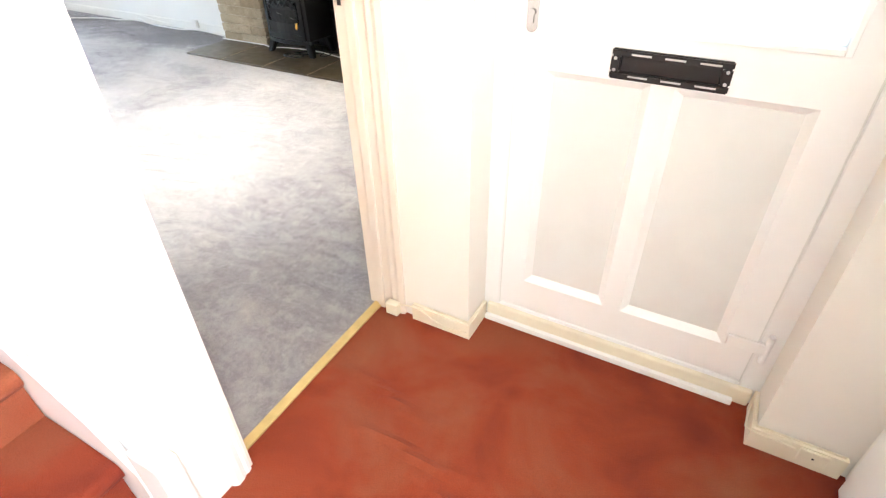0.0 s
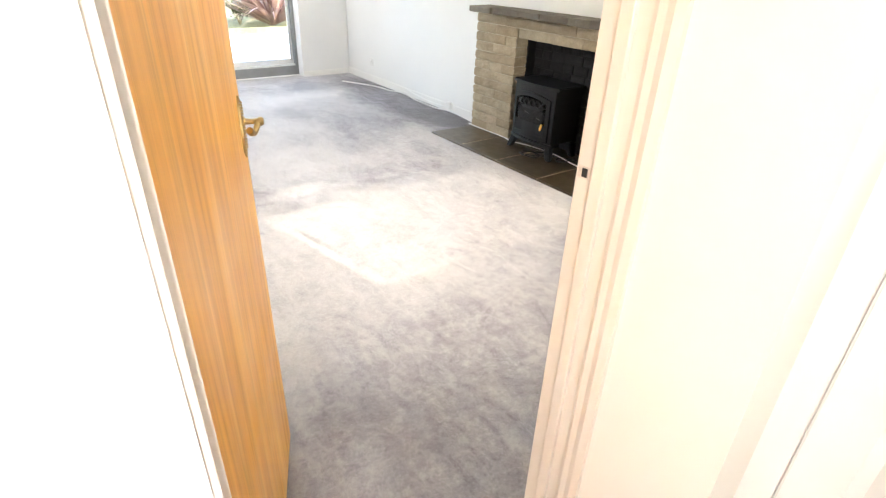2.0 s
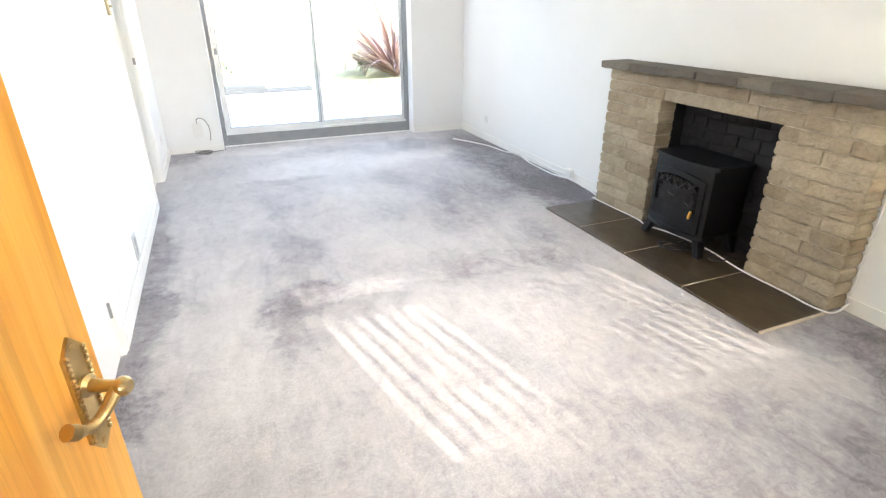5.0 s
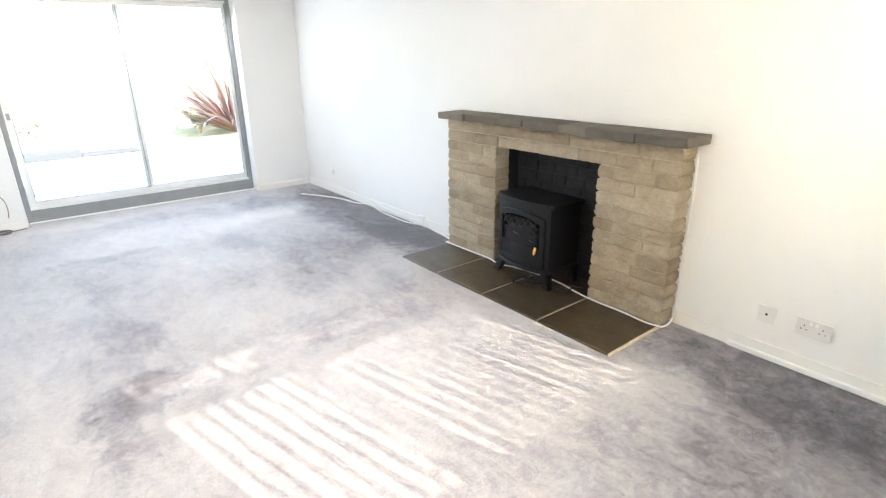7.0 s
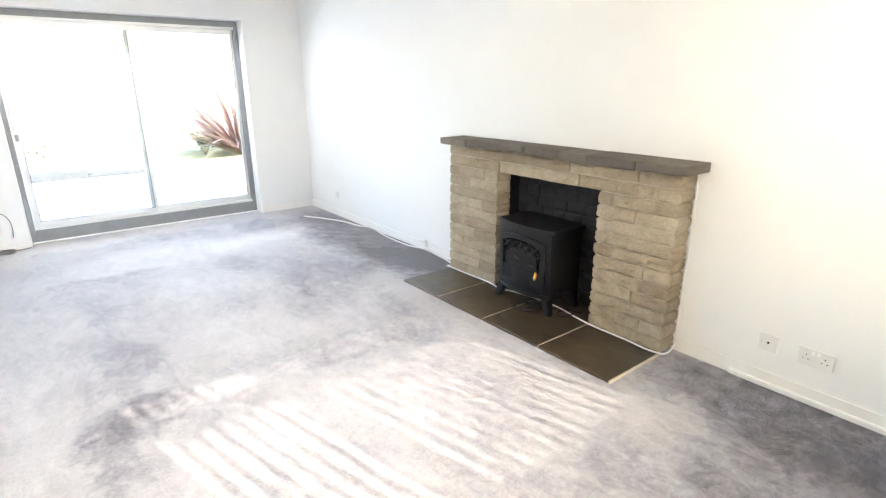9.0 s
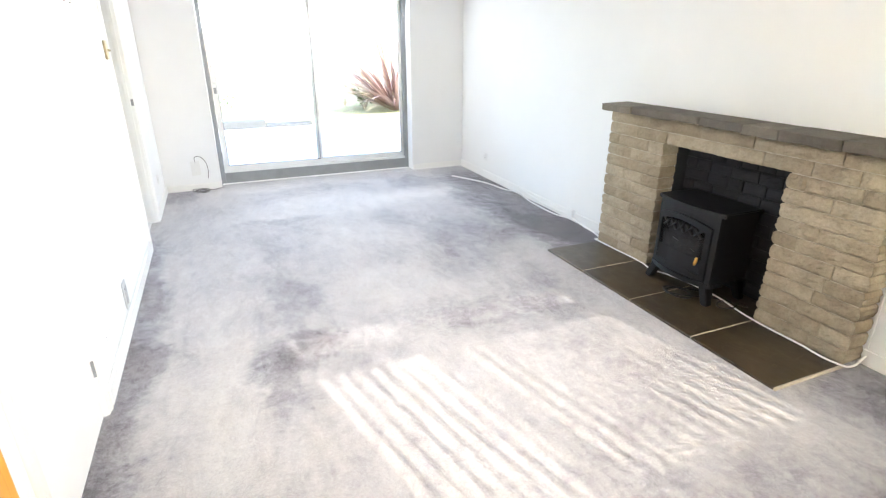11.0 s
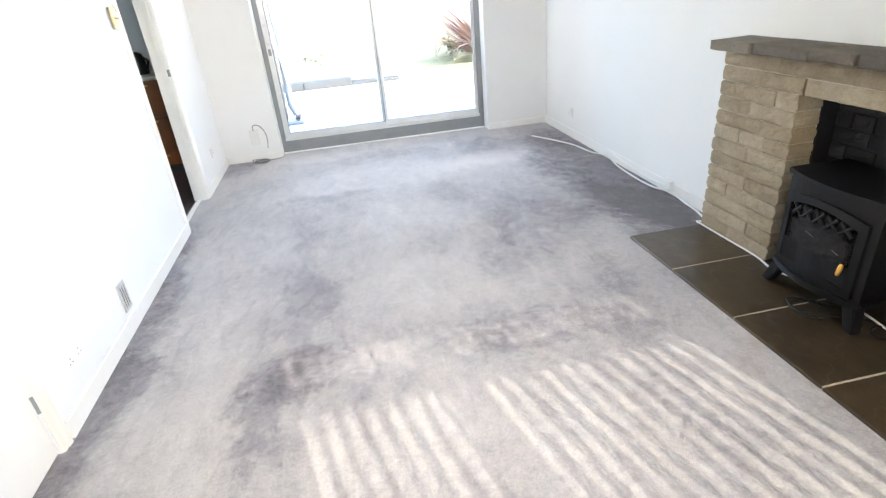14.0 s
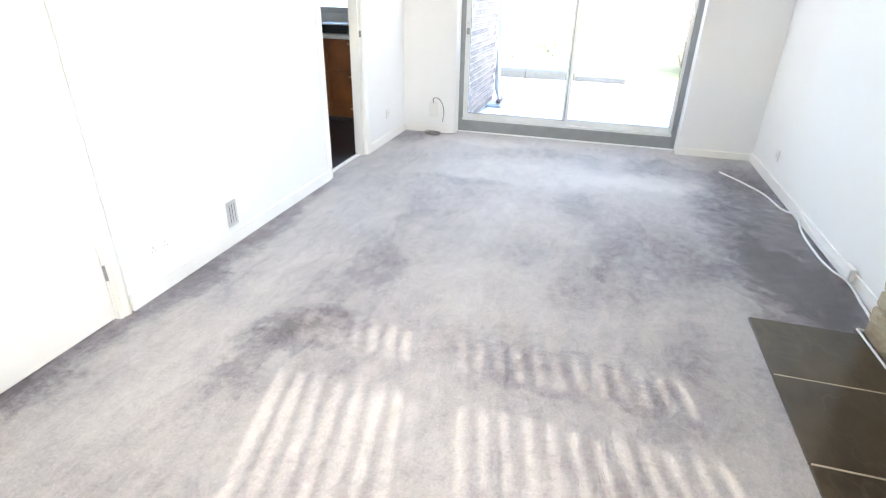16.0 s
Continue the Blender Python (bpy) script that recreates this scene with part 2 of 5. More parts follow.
BLACK.node_tree.nodes["Principled BSDF"].inputs["Specular IOR Level"].default_value = 0.32
BLACKP = plain("black_plastic", (0.008, 0.008, 0.009), 0.3)
SOOT = plain("black_painted_brick", (0.011, 0.011, 0.013), 0.7, 0, 0.25, 14, 0.5, 90)
ALU = plain("silver_aluminium", (0.66, 0.665, 0.66), 0.42, 0.35, 0.05)
FRAMEGREY = plain("grey_frame_paint", (0.24, 0.25, 0.26), 0.5, 0, 0.08, 9, 0.1, 50)
PLATE = plain("dulled_white_plate", (0.72, 0.71, 0.69), 0.35, 0, 0.03)
WHITECABLE = plain("white_cable_plastic", (0.80, 0.79, 0.77), 0.45, 0, 0.03)
GREYPLATE = plain("brushed_grey_metal", (0.58, 0.58, 0.58), 0.4, 0.5, 0.06, 60)
DARKHOLE = plain("dark_slot", (0.02, 0.018, 0.016), 0.8)
MAGNOLIA = plain("magnolia_gloss_paint", (0.74, 0.67, 0.59), 0.32, 0, 0.03, 4, 0.05, 60)
PANEL = plain("off_white_panel", (0.71, 0.72, 0.70), 0.35, 0, 0.03)
# kerb toned dark: the house's shadow over it is put into the colour
KERB = stone([(0.0, (0.078, 0.075, 0.069)), (1.0, (0.11, 0.105, 0.098))], 0.9, 0.4)
SAND = stone([(0.0, (0.350, 0.284, 0.197)), (0.5, (0.425, 0.353, 0.253)), (1.0, (0.490, 0.415, 0.306))], 0.92, 1.0)
SLATE = stone([(0.0, (0.125, 0.105, 0.083)), (1.0, (0.215, 0.185, 0.148))], 0.8, 0.9)
HEARTH = material("brown_hearth_stone", hearth_stone)
MORTAR = plain("cream_mortar", (0.50, 0.435, 0.33), 0.9, 0, 0.12, 30, 0.5, 120)
PAVING = stone([(0.0, (0.56, 0.54, 0.50)), (1.0, (0.66, 0.64, 0.60))], 0.9, 0.3)
BRICK = stone([(0.0, (0.16, 0.11, 0.095)), (0.5, (0.22, 0.155, 0.13)), (1.0, (0.30, 0.22, 0.19))], 0.9, 0.4)
PALEMORTAR = plain("pale_mortar", (0.62, 0.60, 0.56), 0.9, 0, 0.08, 30, 0.4, 120)
UNIT = plain("orange_wood_unit", (0.21, 0.072, 0.016), 0.4, 0, 0.25, 5)
DARKFLOOR = plain("dark_vinyl", (0.030, 0.026, 0.028), 0.4, 0, 0.2, 8)
WORKTOP = plain("white_worktop", (0.74, 0.72, 0.68), 0.35, 0, 0.05, 60)


def flax_build(nt, p):
    geo = nt.nodes.new("ShaderNodeNewGeometry")
    tone = ramp(nt, geo.outputs["Random Per Island"], [(0.0, (0.10, 0.045, 0.035)), (0.4, (0.24, 0.125, 0.095)), (0.8, (0.42, 0.28, 0.21)), (1.0, (0.30, 0.27, 0.13))])
    nt.links.new(tone, p.inputs["Base Color"])
    p.inputs["Roughness"].default_value = 0.5


LEAFRED = material("bronze_leaf", flax_build)
LEAFGREEN = plain("green_leaf", (0.07, 0.10, 0.022), 0.5, 0, 0.35, 6)
FENCE = plain("weathered_fence_wood", (0.38, 0.31, 0.22), 0.85, 0, 0.15, 9, 0.4, 60)


def fabric_build(nt, p):
    """Woven blind fabric that lets some light through."""
    out = nt.nodes["Material Output"]
    thin, both = nt.nodes.new("ShaderNodeBsdfTranslucent"), nt.nodes.new("ShaderNodeMixShader")
    thin.inputs[0].default_value = (0.80, 0.76, 0.68, 1)
    p.inputs["Base Color"].default_value = (0.78, 0.75, 0.68, 1)
    p.inputs["Roughness"].default_value = 0.85
    both.inputs[0].default_value = 0.5
    nt.links.new(p.outputs[0], both.inputs[1])
    nt.links.new(thin.outputs[0], both.inputs[2])
    nt.links.new(both.outputs[0], out.inputs[0])


FABRIC = material("cream_blind_fabric", fabric_build)


def smoked_build(nt, p):
    out = nt.nodes["Material Output"]
    clear, shine, both = nt.nodes.new("ShaderNodeBsdfTransparent"), nt.nodes.new("ShaderNodeBsdfGlossy"), nt.nodes.new("ShaderNodeMixShader")
    fr = node(nt, "ShaderNodeFresnel", IOR=1.5)
    shine.inputs["Roughness"].default_value = 0.08
    clear.inputs[0].default_value = (0.40, 0.41, 0.43, 1)
    nt.links.new(fr.outputs[0], both.inputs[0])
    nt.links.new(clear.outputs[0], both.inputs[1])
    nt.links.new(shine.outputs[0], both.inputs[2])
    nt.links.new(both.outputs[0], out.inputs[0])


SMOKED = material("smoked_stove_glass", smoked_build)


def glass_build(nt, p):
    out = nt.nodes["Material Output"]
    clear, shine, both = nt.nodes.new("ShaderNodeBsdfTransparent"), nt.nodes.new("ShaderNodeBsdfGlossy"), nt.nodes.new("ShaderNodeMixShader")
    fr = node(nt, "ShaderNodeFresnel", IOR=1.45)
    shine.inputs["Roughness"].default_value = 0.02
    clear.inputs[0].default_value = (0.95, 0.97, 0.96, 1)
    nt.links.new(fr.outputs[0], both.inputs[0])
    nt.links.new(clear.outputs[0], both.inputs[1])
    nt.links.new(shine.outputs[0], both.inputs[2])
    nt.links.new(both.outputs[0], out.inputs[0])


GLASS = material("clear_glass", glass_build)


def obscure_build(nt, p):
    """Patterned obscured glass."""
    out = nt.nodes["Material Output"]
    thin, both = nt.nodes.new("ShaderNodeBsdfTranslucent"), nt.nodes.new("ShaderNodeMixShader")
    thin.inputs[0].default_value = (0.62, 0.64, 0.63, 1)
    p.inputs["Base Color"].default_value = (0.5, 0.52, 0.52, 1)
    p.inputs["Roughness"].default_value = 0.12
    bump(nt, p, noise_out(nt, coords(nt), 60, 2), 0.5, 0.004)
    both.inputs[0].default_value = 0.8
    nt.links.new(p.outputs[0], both.inputs[1])
    nt.links.new(thin.outputs[0], both.inputs[2])
    nt.links.new(both.outputs[0], out.inputs[0])


OBSCURE = material("obscured_glass", obscure_build)


def dark_glass_build(nt, p):
    p.inputs["Base Color"].default_value = (0.03, 0.028, 0.028, 1)
    p.inputs["Roughness"].default_value = 0.08
    p.inputs["Coat Weight"].default_value = 0.5


DARKGLASS = material("smoked_glass", dark_glass_build)


# ---- building blocks ----
def box(bm, x0, x1, y0, y1, z0, z1):
    vs = [bm.verts.new((x, y, z)) for x in (x0, x1) for y in (y0, y1) for z in (z0, z1)]
    for f in ((0, 1, 3, 2), (4, 6, 7, 5), (0, 4, 5, 1), (2, 3, 7, 6), (0, 2, 6, 4), (1, 5, 7, 3)):
        bm.faces.new([vs[i] for i in f])
    return vs


def boxes(*all_boxes, bevel=0.0, segments=2):
    bm = bmesh.new()
    for b in all_boxes:
        box(bm, *b)
    if bevel:
        bmesh.ops.bevel(bm, geom=list(bm.edges), offset=bevel, segments=segments, affect="EDGES", profile=0.5)
    return bm


def tube(bm, a, b, r0, r1=None, sides=14):
    """A round bar from a to b."""
    a, b = Vector(a), Vector(b)
    r1 = r0 if r1 is None else r1
    turn = (b - a).to_track_quat("Z", "Y").to_matrix()
    rings = []
    for c, r in ((a, r0), (b, r1)):
        rings.append([bm.verts.new(c + turn @ Vector((r * math.cos(2 * math.pi * i / sides), r * math.sin(2 * math.pi * i / sides), 0))) for i in range(sides)])
    for i in range(sides):
        j = (i + 1) % sides
        bm.faces.new((rings[0][i], rings[0][j], rings[1][j], rings[1][i]))
    bm.faces.new(rings[0][::-1]), bm.faces.new(rings[1])


def lathe(bm, a, way, profile, sides=18):
    """A turned piece: profile is (distance along way, radius)."""
    a, way = Vector(a), Vector(way).normalized()
    turn = way.to_track_quat("Z", "Y").to_matrix()
    rings = []
    for d, r in profile:
        rings.append([bm.verts.new(a + way * d + turn @ Vector((r * math.cos(2 * math.pi * i / sides), r * math.sin(2 * math.pi * i / sides), 0))) for i in range(sides)])
    for lo, hi in zip(rings, rings[1:]):
        for i in range(sides):
            j = (i + 1) % sides
            bm.faces.new((lo[i], lo[j], hi[j], hi[i]))
    bm.faces.new(rings[0][::-1]), bm.faces.new(rings[-1])


def prism(bm, outline, axis, lo, hi):
    """An outline of pairs pushed along an axis from lo to hi."""
    def at(u, v, w):
        return {"x": (w, u, v), "y": (u, w, v), "z": (u, v, w)}[axis]
    a = [bm.verts.new(at(u, v, lo)) for u, v in outline]
    b = [bm.verts.new(at(u, v, hi)) for u, v in outline]
    n = len(outline)
    for i in range(n):
        bm.faces.new((a[i], a[(i + 1) % n], b[(i + 1) % n], b[i]))
    bm.faces.new(a[::-1]), bm.faces.new(b)


def mesh_object(name, bm, mat, smooth=False):
    bmesh.ops.recalc_face_normals(bm, faces=list(bm.faces))
    me = bpy.data.meshes.new(name)
    bm.to_mesh(me)
    bm.free()
    me.materials.append(mat)
    if smooth:
        me.shade_smooth()
        me.set_sharp_from_angle(angle=radians(40))
    return new(name, me)


def part(name, bm, mat, parent, label="", smooth=False):
    ob = mesh_object(name, bm, mat, smooth)
    ob.parent = parent
    if label:
        tagged(ob, label)
    return ob


def structure(name, bm, mat, label, category):
    return tagged(mesh_object(name, bm, mat), label, category, kind="structure")


def thing(name, label, category, place=None, group=""):
    ob = new(name)
    ob.empty_display_size = 0.1
    if place is not None:
        ob.matrix_basis = place
    return tagged(ob, label, category, group)


def cable(name, points, radius, mat, label, category, parent=None):
    cu = bpy.data.curves.new(name, "CURVE")
    cu.dimensions, cu.bevel_depth, cu.bevel_resolution, cu.resolution_u = "3D", radius, 2, 8
    sp = cu.splines.new("BEZIER")
    sp.bezier_points.add(len(points) - 1)
    for bp, co in zip(sp.bezier_points, points):
        bp.co, bp.handle_left_type, bp.handle_right_type = co, "AUTO", "AUTO"
    cu.materials.append(mat)
    ob = new(name, cu)
    if parent is not None:
        ob.parent = parent
    return tagged(ob, label, category)


# ---- the plan, in metres ----
XW, XE, YS, YN, H = -6.98, -0.79, 0.645, 4.0, 2.4      # lounge
HX0, HX1, HY1 = -0.70, 0.75, 1.49                      # hall
DOOR_Y0, DOOR_Y1 = 0.765, 1.484                         # hall to lounge
FD_X0, FD_X1 = -0.385, 0.515                           # front door reveal
KIT_X0, KIT_X1 = -5.96, -5.30                          # kitchen doorway
CUP_X0, CUP_X1 = -3.20, -2.50                          # cupboard under the stairs
PAT_Y0, PAT_Y1, PAT_H = 1.190, 3.350, 2.08             # patio door opening
WIN_Y0, WIN_Y1, WIN_Z0, WIN_Z1 = 2.02, 3.80, 0.915, 2.25
FIRE_X0, FIRE_X1, FIRE_Z = -3.585, -2.725, 0.85

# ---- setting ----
structure("floor_lounge", boxes((XW - 0.15, XE + 0.025, YS - 0.10, YN, -0.12, 0.0)), GREY, "worn grey carpet with trodden patches and painted light and shade", "carpet")
WRINKLES = ((-0.48, 1.14, 0.99, -0.12, 0.013), (-0.34, 1.00, 1.0, 0.03, 0.016), (-0.16, 0.92, 0.97, -0.2, 0.008))   # x, y, way, height
hallfloor = bmesh.new()
bmesh.ops.create_grid(hallfloor, x_segments=90, y_segments=150, size=0.5, matrix=Matrix.Translation(((XE + 0.042 + HX1) / 2, 0.25, 0.0)) @ Matrix.Diagonal((HX1 - XE - 0.042, 3.0, 1, 1)))
for v in hallfloor.verts:
    for cx, cy, dx, dy, amp in WRINKLES:
        u, w = (v.co.x - cx) * dx + (v.co.y - cy) * dy, -(v.co.x - cx) * dy + (v.co.y - cy) * dx
        w += 0.012 * math.sin(u * 18)
        v.co.z += amp * math.exp(-(w / 0.016) ** 2 - (u / 0.15) ** 2)
    v.co.z += 0.002 * noise.noise(v.co * 5.0)
structure("floor_hall", hallfloor, RED, "rust red hall carpet with a few wrinkles", "carpet")
structure("ground", boxes((-1500, 1500, -1500, 1500, -0.6, -0.16)), PAVING, "pale sunlit paving round the house", "ground")

structure("wall_west", boxes((XW - 0.28, XW, 0.575, PAT_Y0, -0.2, H), (XW - 0.28, XW, PAT_Y1, YN + 0.3, -0.2, H), (XW - 0.28, XW, PAT_Y0, PAT_Y1, PAT_H, H), (XW - 0.28, XW - 0.12, PAT_Y0, PAT_Y1, -0.2, -0.005)),
          WALL, "white painted end wall round the patio door", "wall")
structure("wall_north", boxes((XW, FIRE_X0, YN, YN + 0.3, -0.2, H), (FIRE_X1, XE + 0.3, YN, YN + 0.3, -0.2, H), (FIRE_X0, FIRE_X1, YN, YN + 0.3, FIRE_Z, H), (FIRE_X0, FIRE_X1, YN + 0.26, YN + 0.3, -0.2, FIRE_Z)),
          CREAM, "cream painted chimney wall", "wall")
structure("wall_east", boxes((XE, XE + 0.28, 1.64, WIN_Y0, -0.2, H), (XE, XE + 0.28, WIN_Y1, YN, -0.2, H), (XE, XE + 0.28, WIN_Y0, WIN_Y1, -0.2, WIN_Z0), (XE, XE + 0.28, WIN_Y0, WIN_Y1, WIN_Z1, H)),
          WALL, "white painted window wall", "wall")
structure("wall_hall_lounge", boxes((XE, HX0, 0.57, DOOR_Y0 - 0.03, 0.0, H), (XE, HX0, DOOR_Y0 - 0.03, DOOR_Y1 + 0.03, 2.03, H)), HALLW, "cream painted wall between hall and lounge", "wall")
structure("wall_south", boxes((CUP_X1, XE, YS - 0.075, YS, 0, H), (KIT_X1 + 0.03, CUP_X0, YS - 0.075, YS, 0, H), (XW, KIT_X0 - 0.03, YS - 0.075, YS, 0, H), (CUP_X0, CUP_X1, YS - 0.075, YS, 1.98, H), (KIT_X0 - 0.03, KIT_X1 + 0.03, YS - 0.075, YS, 2.03, H)),
          WALL, "white painted side wall with two doorways", "wall")
structure("wall_front_door", boxes((XE, FD_X0, HY1, 1.64, 0, H), (XE + 0.28, FD_X0, 1.64, 1.76, 0, H), (FD_X1, HX1 + 0.2, HY1, 1.76, 0, H), (FD_X0, FD_X1, HY1, 1.76, 2.1, H)), HALLW, "cream painted wall round the front door", "wall")
# the window opening in this wall is added for the hall's fill lamp
structure("wall_hall_east", boxes((HX1, HX1 + 0.2, -1.3, -0.75, 0, H), (HX1, HX1 + 0.2, 0.35, HY1, 0, H), (HX1, HX1 + 0.2, -0.75, 0.35, 0, 0.8), (HX1, HX1 + 0.2, -0.75, 0.35, 2.1, H)), HALLW, "cream painted hall side wall with an added window", "wall")
structure("wall_hall_south", boxes((-4.6, HX1 + 0.2, -1.4, -1.25, 0, H)), HALLW, "plain cream hall end wall", "wall")
structure("wall_stairs", boxes((-4.5, -0.9, -0.42, -0.32, 0, 4.8), (-4.6, -4.5, -0.42, YS - 0.075, 0, 4.8), (-4.5, -0.62, YS - 0.075, YS + 0.02, H + 0.1, 4.8), (-0.72, -0.62, -0.42, YS - 0.075, H + 0.1, 4.8), (-4.5, -0.62, -0.42, YS - 0.075, 4.8, 4.9)),
          HALLW, "cream painted stairwell walls", "wall")
structure("wall_kitchen", boxes((-7.75, -7.6, -2.6, -1.4, -0.2, H), (-7.75, -7.6, -0.2, 0.57, -0.2, H), (-7.75, -7.6, -1.4, -0.2, -0.2, 1.08), (-7.75, -7.6, -1.4, -0.2, 2.05, H), (-7.6, -4.6, -2.6, -2.45, -0.2, H), (-4.72, -4.6, -2.45, -0.42, 0, H), (-7.6, -7.26, 0.42, 0.57, -0.2, H)),
          WALL, "plain white kitchen walls", "wall")
structure("floor_kitchen", boxes((-7.6, -4.5, -2.45, YS - 0.10, -0.12, -0.004)), DARKFLOOR, "dark vinyl kitchen floor", "floor")
structure("ceiling", boxes((-7.75, XE + 0.3, 0.57, YN + 0.3, H, H + 0.1), (-7.75, -4.5, -2.6, 0.57, H, H + 0.1), (-4.6, -0.72, -1.4, -0.42, H, H + 0.1), (-0.72, HX1 + 0.2, -1.4, 0.57, H, H + 0.1), (XE + 0.3, HX1 + 0.2, 0.57, 1.76, H, H + 0.1)),
          CEIL, "plain white ceiling", "ceiling")


def skirting(name, runs, mat, label):
    bm = bmesh.new()
    for b in runs:
        x0, x1, y0, y1, z1 = b
        box(bm, x0, x1, y0, y1, 0.0, z1)
    bmesh.ops.bevel(bm, geom=[e for e in bm.edges if min(v.co.z for v in e.verts) > 0.01], offset=0.008, segments=2, affect="EDGES")
    return structure(name, bm, mat, label, "skirting board")


skirting("baseboard_lounge", [(XW + 0.003, -4.10, YN - 0.018, YN - 0.001, 0.085), (-2.235, XE - 0.003, YN - 0.018, YN - 0.001, 0.085),
                              (XW + 0.001, XW + 0.016, YS + 0.02, PAT_Y0 - 0.002, 0.07), (XW + 0.001, XW + 0.016, PAT_Y1 + 0.002, YN - 0.02, 0.07),
                              (KIT_X1 + 0.07, CUP_X0 - 0.075, YS + 0.001, YS + 0.018, 0.085), (CUP_X1 + 0.075, XE - 0.06, YS + 0.001, YS + 0.018, 0.085), (XW + 0.02, KIT_X0 - 0.075, YS + 0.001, YS + 0.018, 0.085)],
         GLOSS, "white gloss skirting board")
structure("trim_conduit", boxes((-1.92, XE - 0.004, YN - 0.040, YN - 0.0185, 0.002, 0.030), bevel=0.005), WHITECABLE, "white plastic cable conduit at the foot of the skirting", "conduit")
skirting("baseboard_hall", [(-0.60, FD_X0 + 0.014, HY1 - 0.018, HY1 - 0.001, 0.075), (FD_X0 + 0.001, FD_X0 + 0.014, HY1, 1.615, 0.075), (FD_X1 - 0.014, HX1 - 0.02, HY1 - 0.018, HY1 - 0.001, 0.085), (FD_X1 - 0.014, FD_X1 - 0.001, HY1, 1.615, 0.085)],
         CREAMY, "aged cream skirting board in the hall")


def architrave(name, axis, lo, hi, face, out, top, width=0.062, depth=0.018, legs=(True, True), label="white gloss moulded door architrave", mat=None):
    """A moulded surround of an opening from lo to hi. The wall runs along axis; face is its plane, and out the way it looks."""
    bm = bmesh.new()
    prof = [(0, 0), (0, depth * 0.55), (width * 0.18, depth * 0.75), (width * 0.3, depth * 0.6), (width * 0.55, depth * 0.95), (width * 0.82, depth), (width * 0.94, depth * 0.6), (width, depth * 0.2), (width, 0)]
    for ok, edge, side in ((legs[0], lo, -1), (legs[1], hi, 1)):
        if ok:
            pts = [(edge + side * u, face + out * w) for u, w in prof]
            if axis == "y":
                pts = [(b, a) for a, b in pts]
            prism(bm, pts, "z", 0.0, top + width)
    pts = [(face + out * w, top + u) for u, w in prof]
    prism(bm, pts, axis, lo, hi) if axis == "y" else prism(bm, pts, "x", lo, hi)
    return structure(name, bm, mat or GLOSS, label, "door frame")


# lining of the lounge doorway, with its stop
structure("door_frame_1", boxes((XE - 0.004, HX0 + 0.007, DOOR_Y1, DOOR_Y1 + 0.012, 0, 2.03), (XE - 0.004, HX0 + 0.004, DOOR_Y0 - 0.03, DOOR_Y0, 0, 2.03), (XE - 0.004, HX0 + 0.004, DOOR_Y0, DOOR_Y1, 2.0, 2.03),
                                (XE + 0.04, XE + 0.068, DOOR_Y1 - 0.012, DOOR_Y1, 0, 2.0), (XE + 0.04, XE + 0.068, DOOR_Y0, DOOR_Y0 + 0.012, 0, 2.0), bevel=0.002), MAGNOLIA, "magnolia gloss door lining", "door frame")
architrave("trim_hall_doorway", "y", DOOR_Y0 - 0.012, DOOR_Y1, HX0, 1, 2.0, legs=(True, False))
architrave("trim_lounge_doorway", "y", DOOR_Y0 - 0.012, DOOR_Y1, XE, -1, 2.0, legs=(True, False))
corner = bmesh.new()
prism(corner, [(HX0 + 0.006, HY1 - 0.001), (HX0 + 0.006, HY1 - 0.010), (HX0 + 0.016, HY1 - 0.014), (HX0 + 0.03, HY1 - 0.012), (HX0 + 0.045, HY1 - 0.017), (HX0 + 0.062, HY1 - 0.012), (HX0 + 0.062, HY1 - 0.001)], "z", 0, 2.06)
structure("trim_hall_corner", corner, MAGNOLIA, "magnolia moulded strip beside the doorway", "door frame")
structure("door_frame_kitchen", boxes((KIT_X0 - 0.03, KIT_X0, YS - 0.105, YS + 0.004, 0, 2.03), (KIT_X1, KIT_X1 + 0.03, YS - 0.08, YS + 0.004, 0, 2.03), (KIT_X0, KIT_X1, YS - 0.08, YS + 0.004, 2.0, 2.03), (KIT_X0, KIT_X0 + 0.012, YS - 0.05, YS - 0.02, 0, 2.0), bevel=0.002), GLOSS, "white gloss kitchen door lining", "door frame")
architrave("trim_kitchen_doorway", "x", KIT_X0 - 0.012, KIT_X1 + 0.012, YS, 1, 2.0)
# the cupboard moulding's beige shading is put into its paint colour
architrave("trim_cupboard", "x", CUP_X0 - 0.005, CUP_X1 + 0.005, YS, 1, 1.98, label="moulded cupboard architrave with beige shading in its colour", mat=plain("shaded_gloss_paint", (0.76, 0.74, 0.685), 0.35, 0, 0.04, 5, 0.05, 60))
structure("trim_threshold_lounge", boxes((XE + 0.016, XE + 0.050, DOOR_Y0, DOOR_Y1, 0.0, 0.008), bevel=0.003), plain("gold_threshold_strip", (0.62, 0.46, 0.20), 0.4, 0.6, 0.1, 30), "gold metal carpet threshold strip", "threshold")
structure("trim_threshold_kitchen", boxes((KIT_X0, KIT_X1, YS - 0.085, YS - 0.05, -0.004, 0.007), bevel=0.003), UPVC, "pale threshold strip at the kitchen", "threshold")

# ---- lounge door, standing ajar ----
DOOR_ANGLE = 23.6
d_way = Vector((-math.cos(radians(DOOR_ANGLE)), math.sin(radians(DOOR_ANGLE)), 0))
# local frame of the leaf: x from the hinge to the latch, y towards the lounge side, z up
leaf_pose = Matrix.Translation((XE + 0.002, DOOR_Y0 + 0.006, 0.0)) @ Matrix.Rotation(math.atan2(d_way.y, d_way.x), 4, "Z")
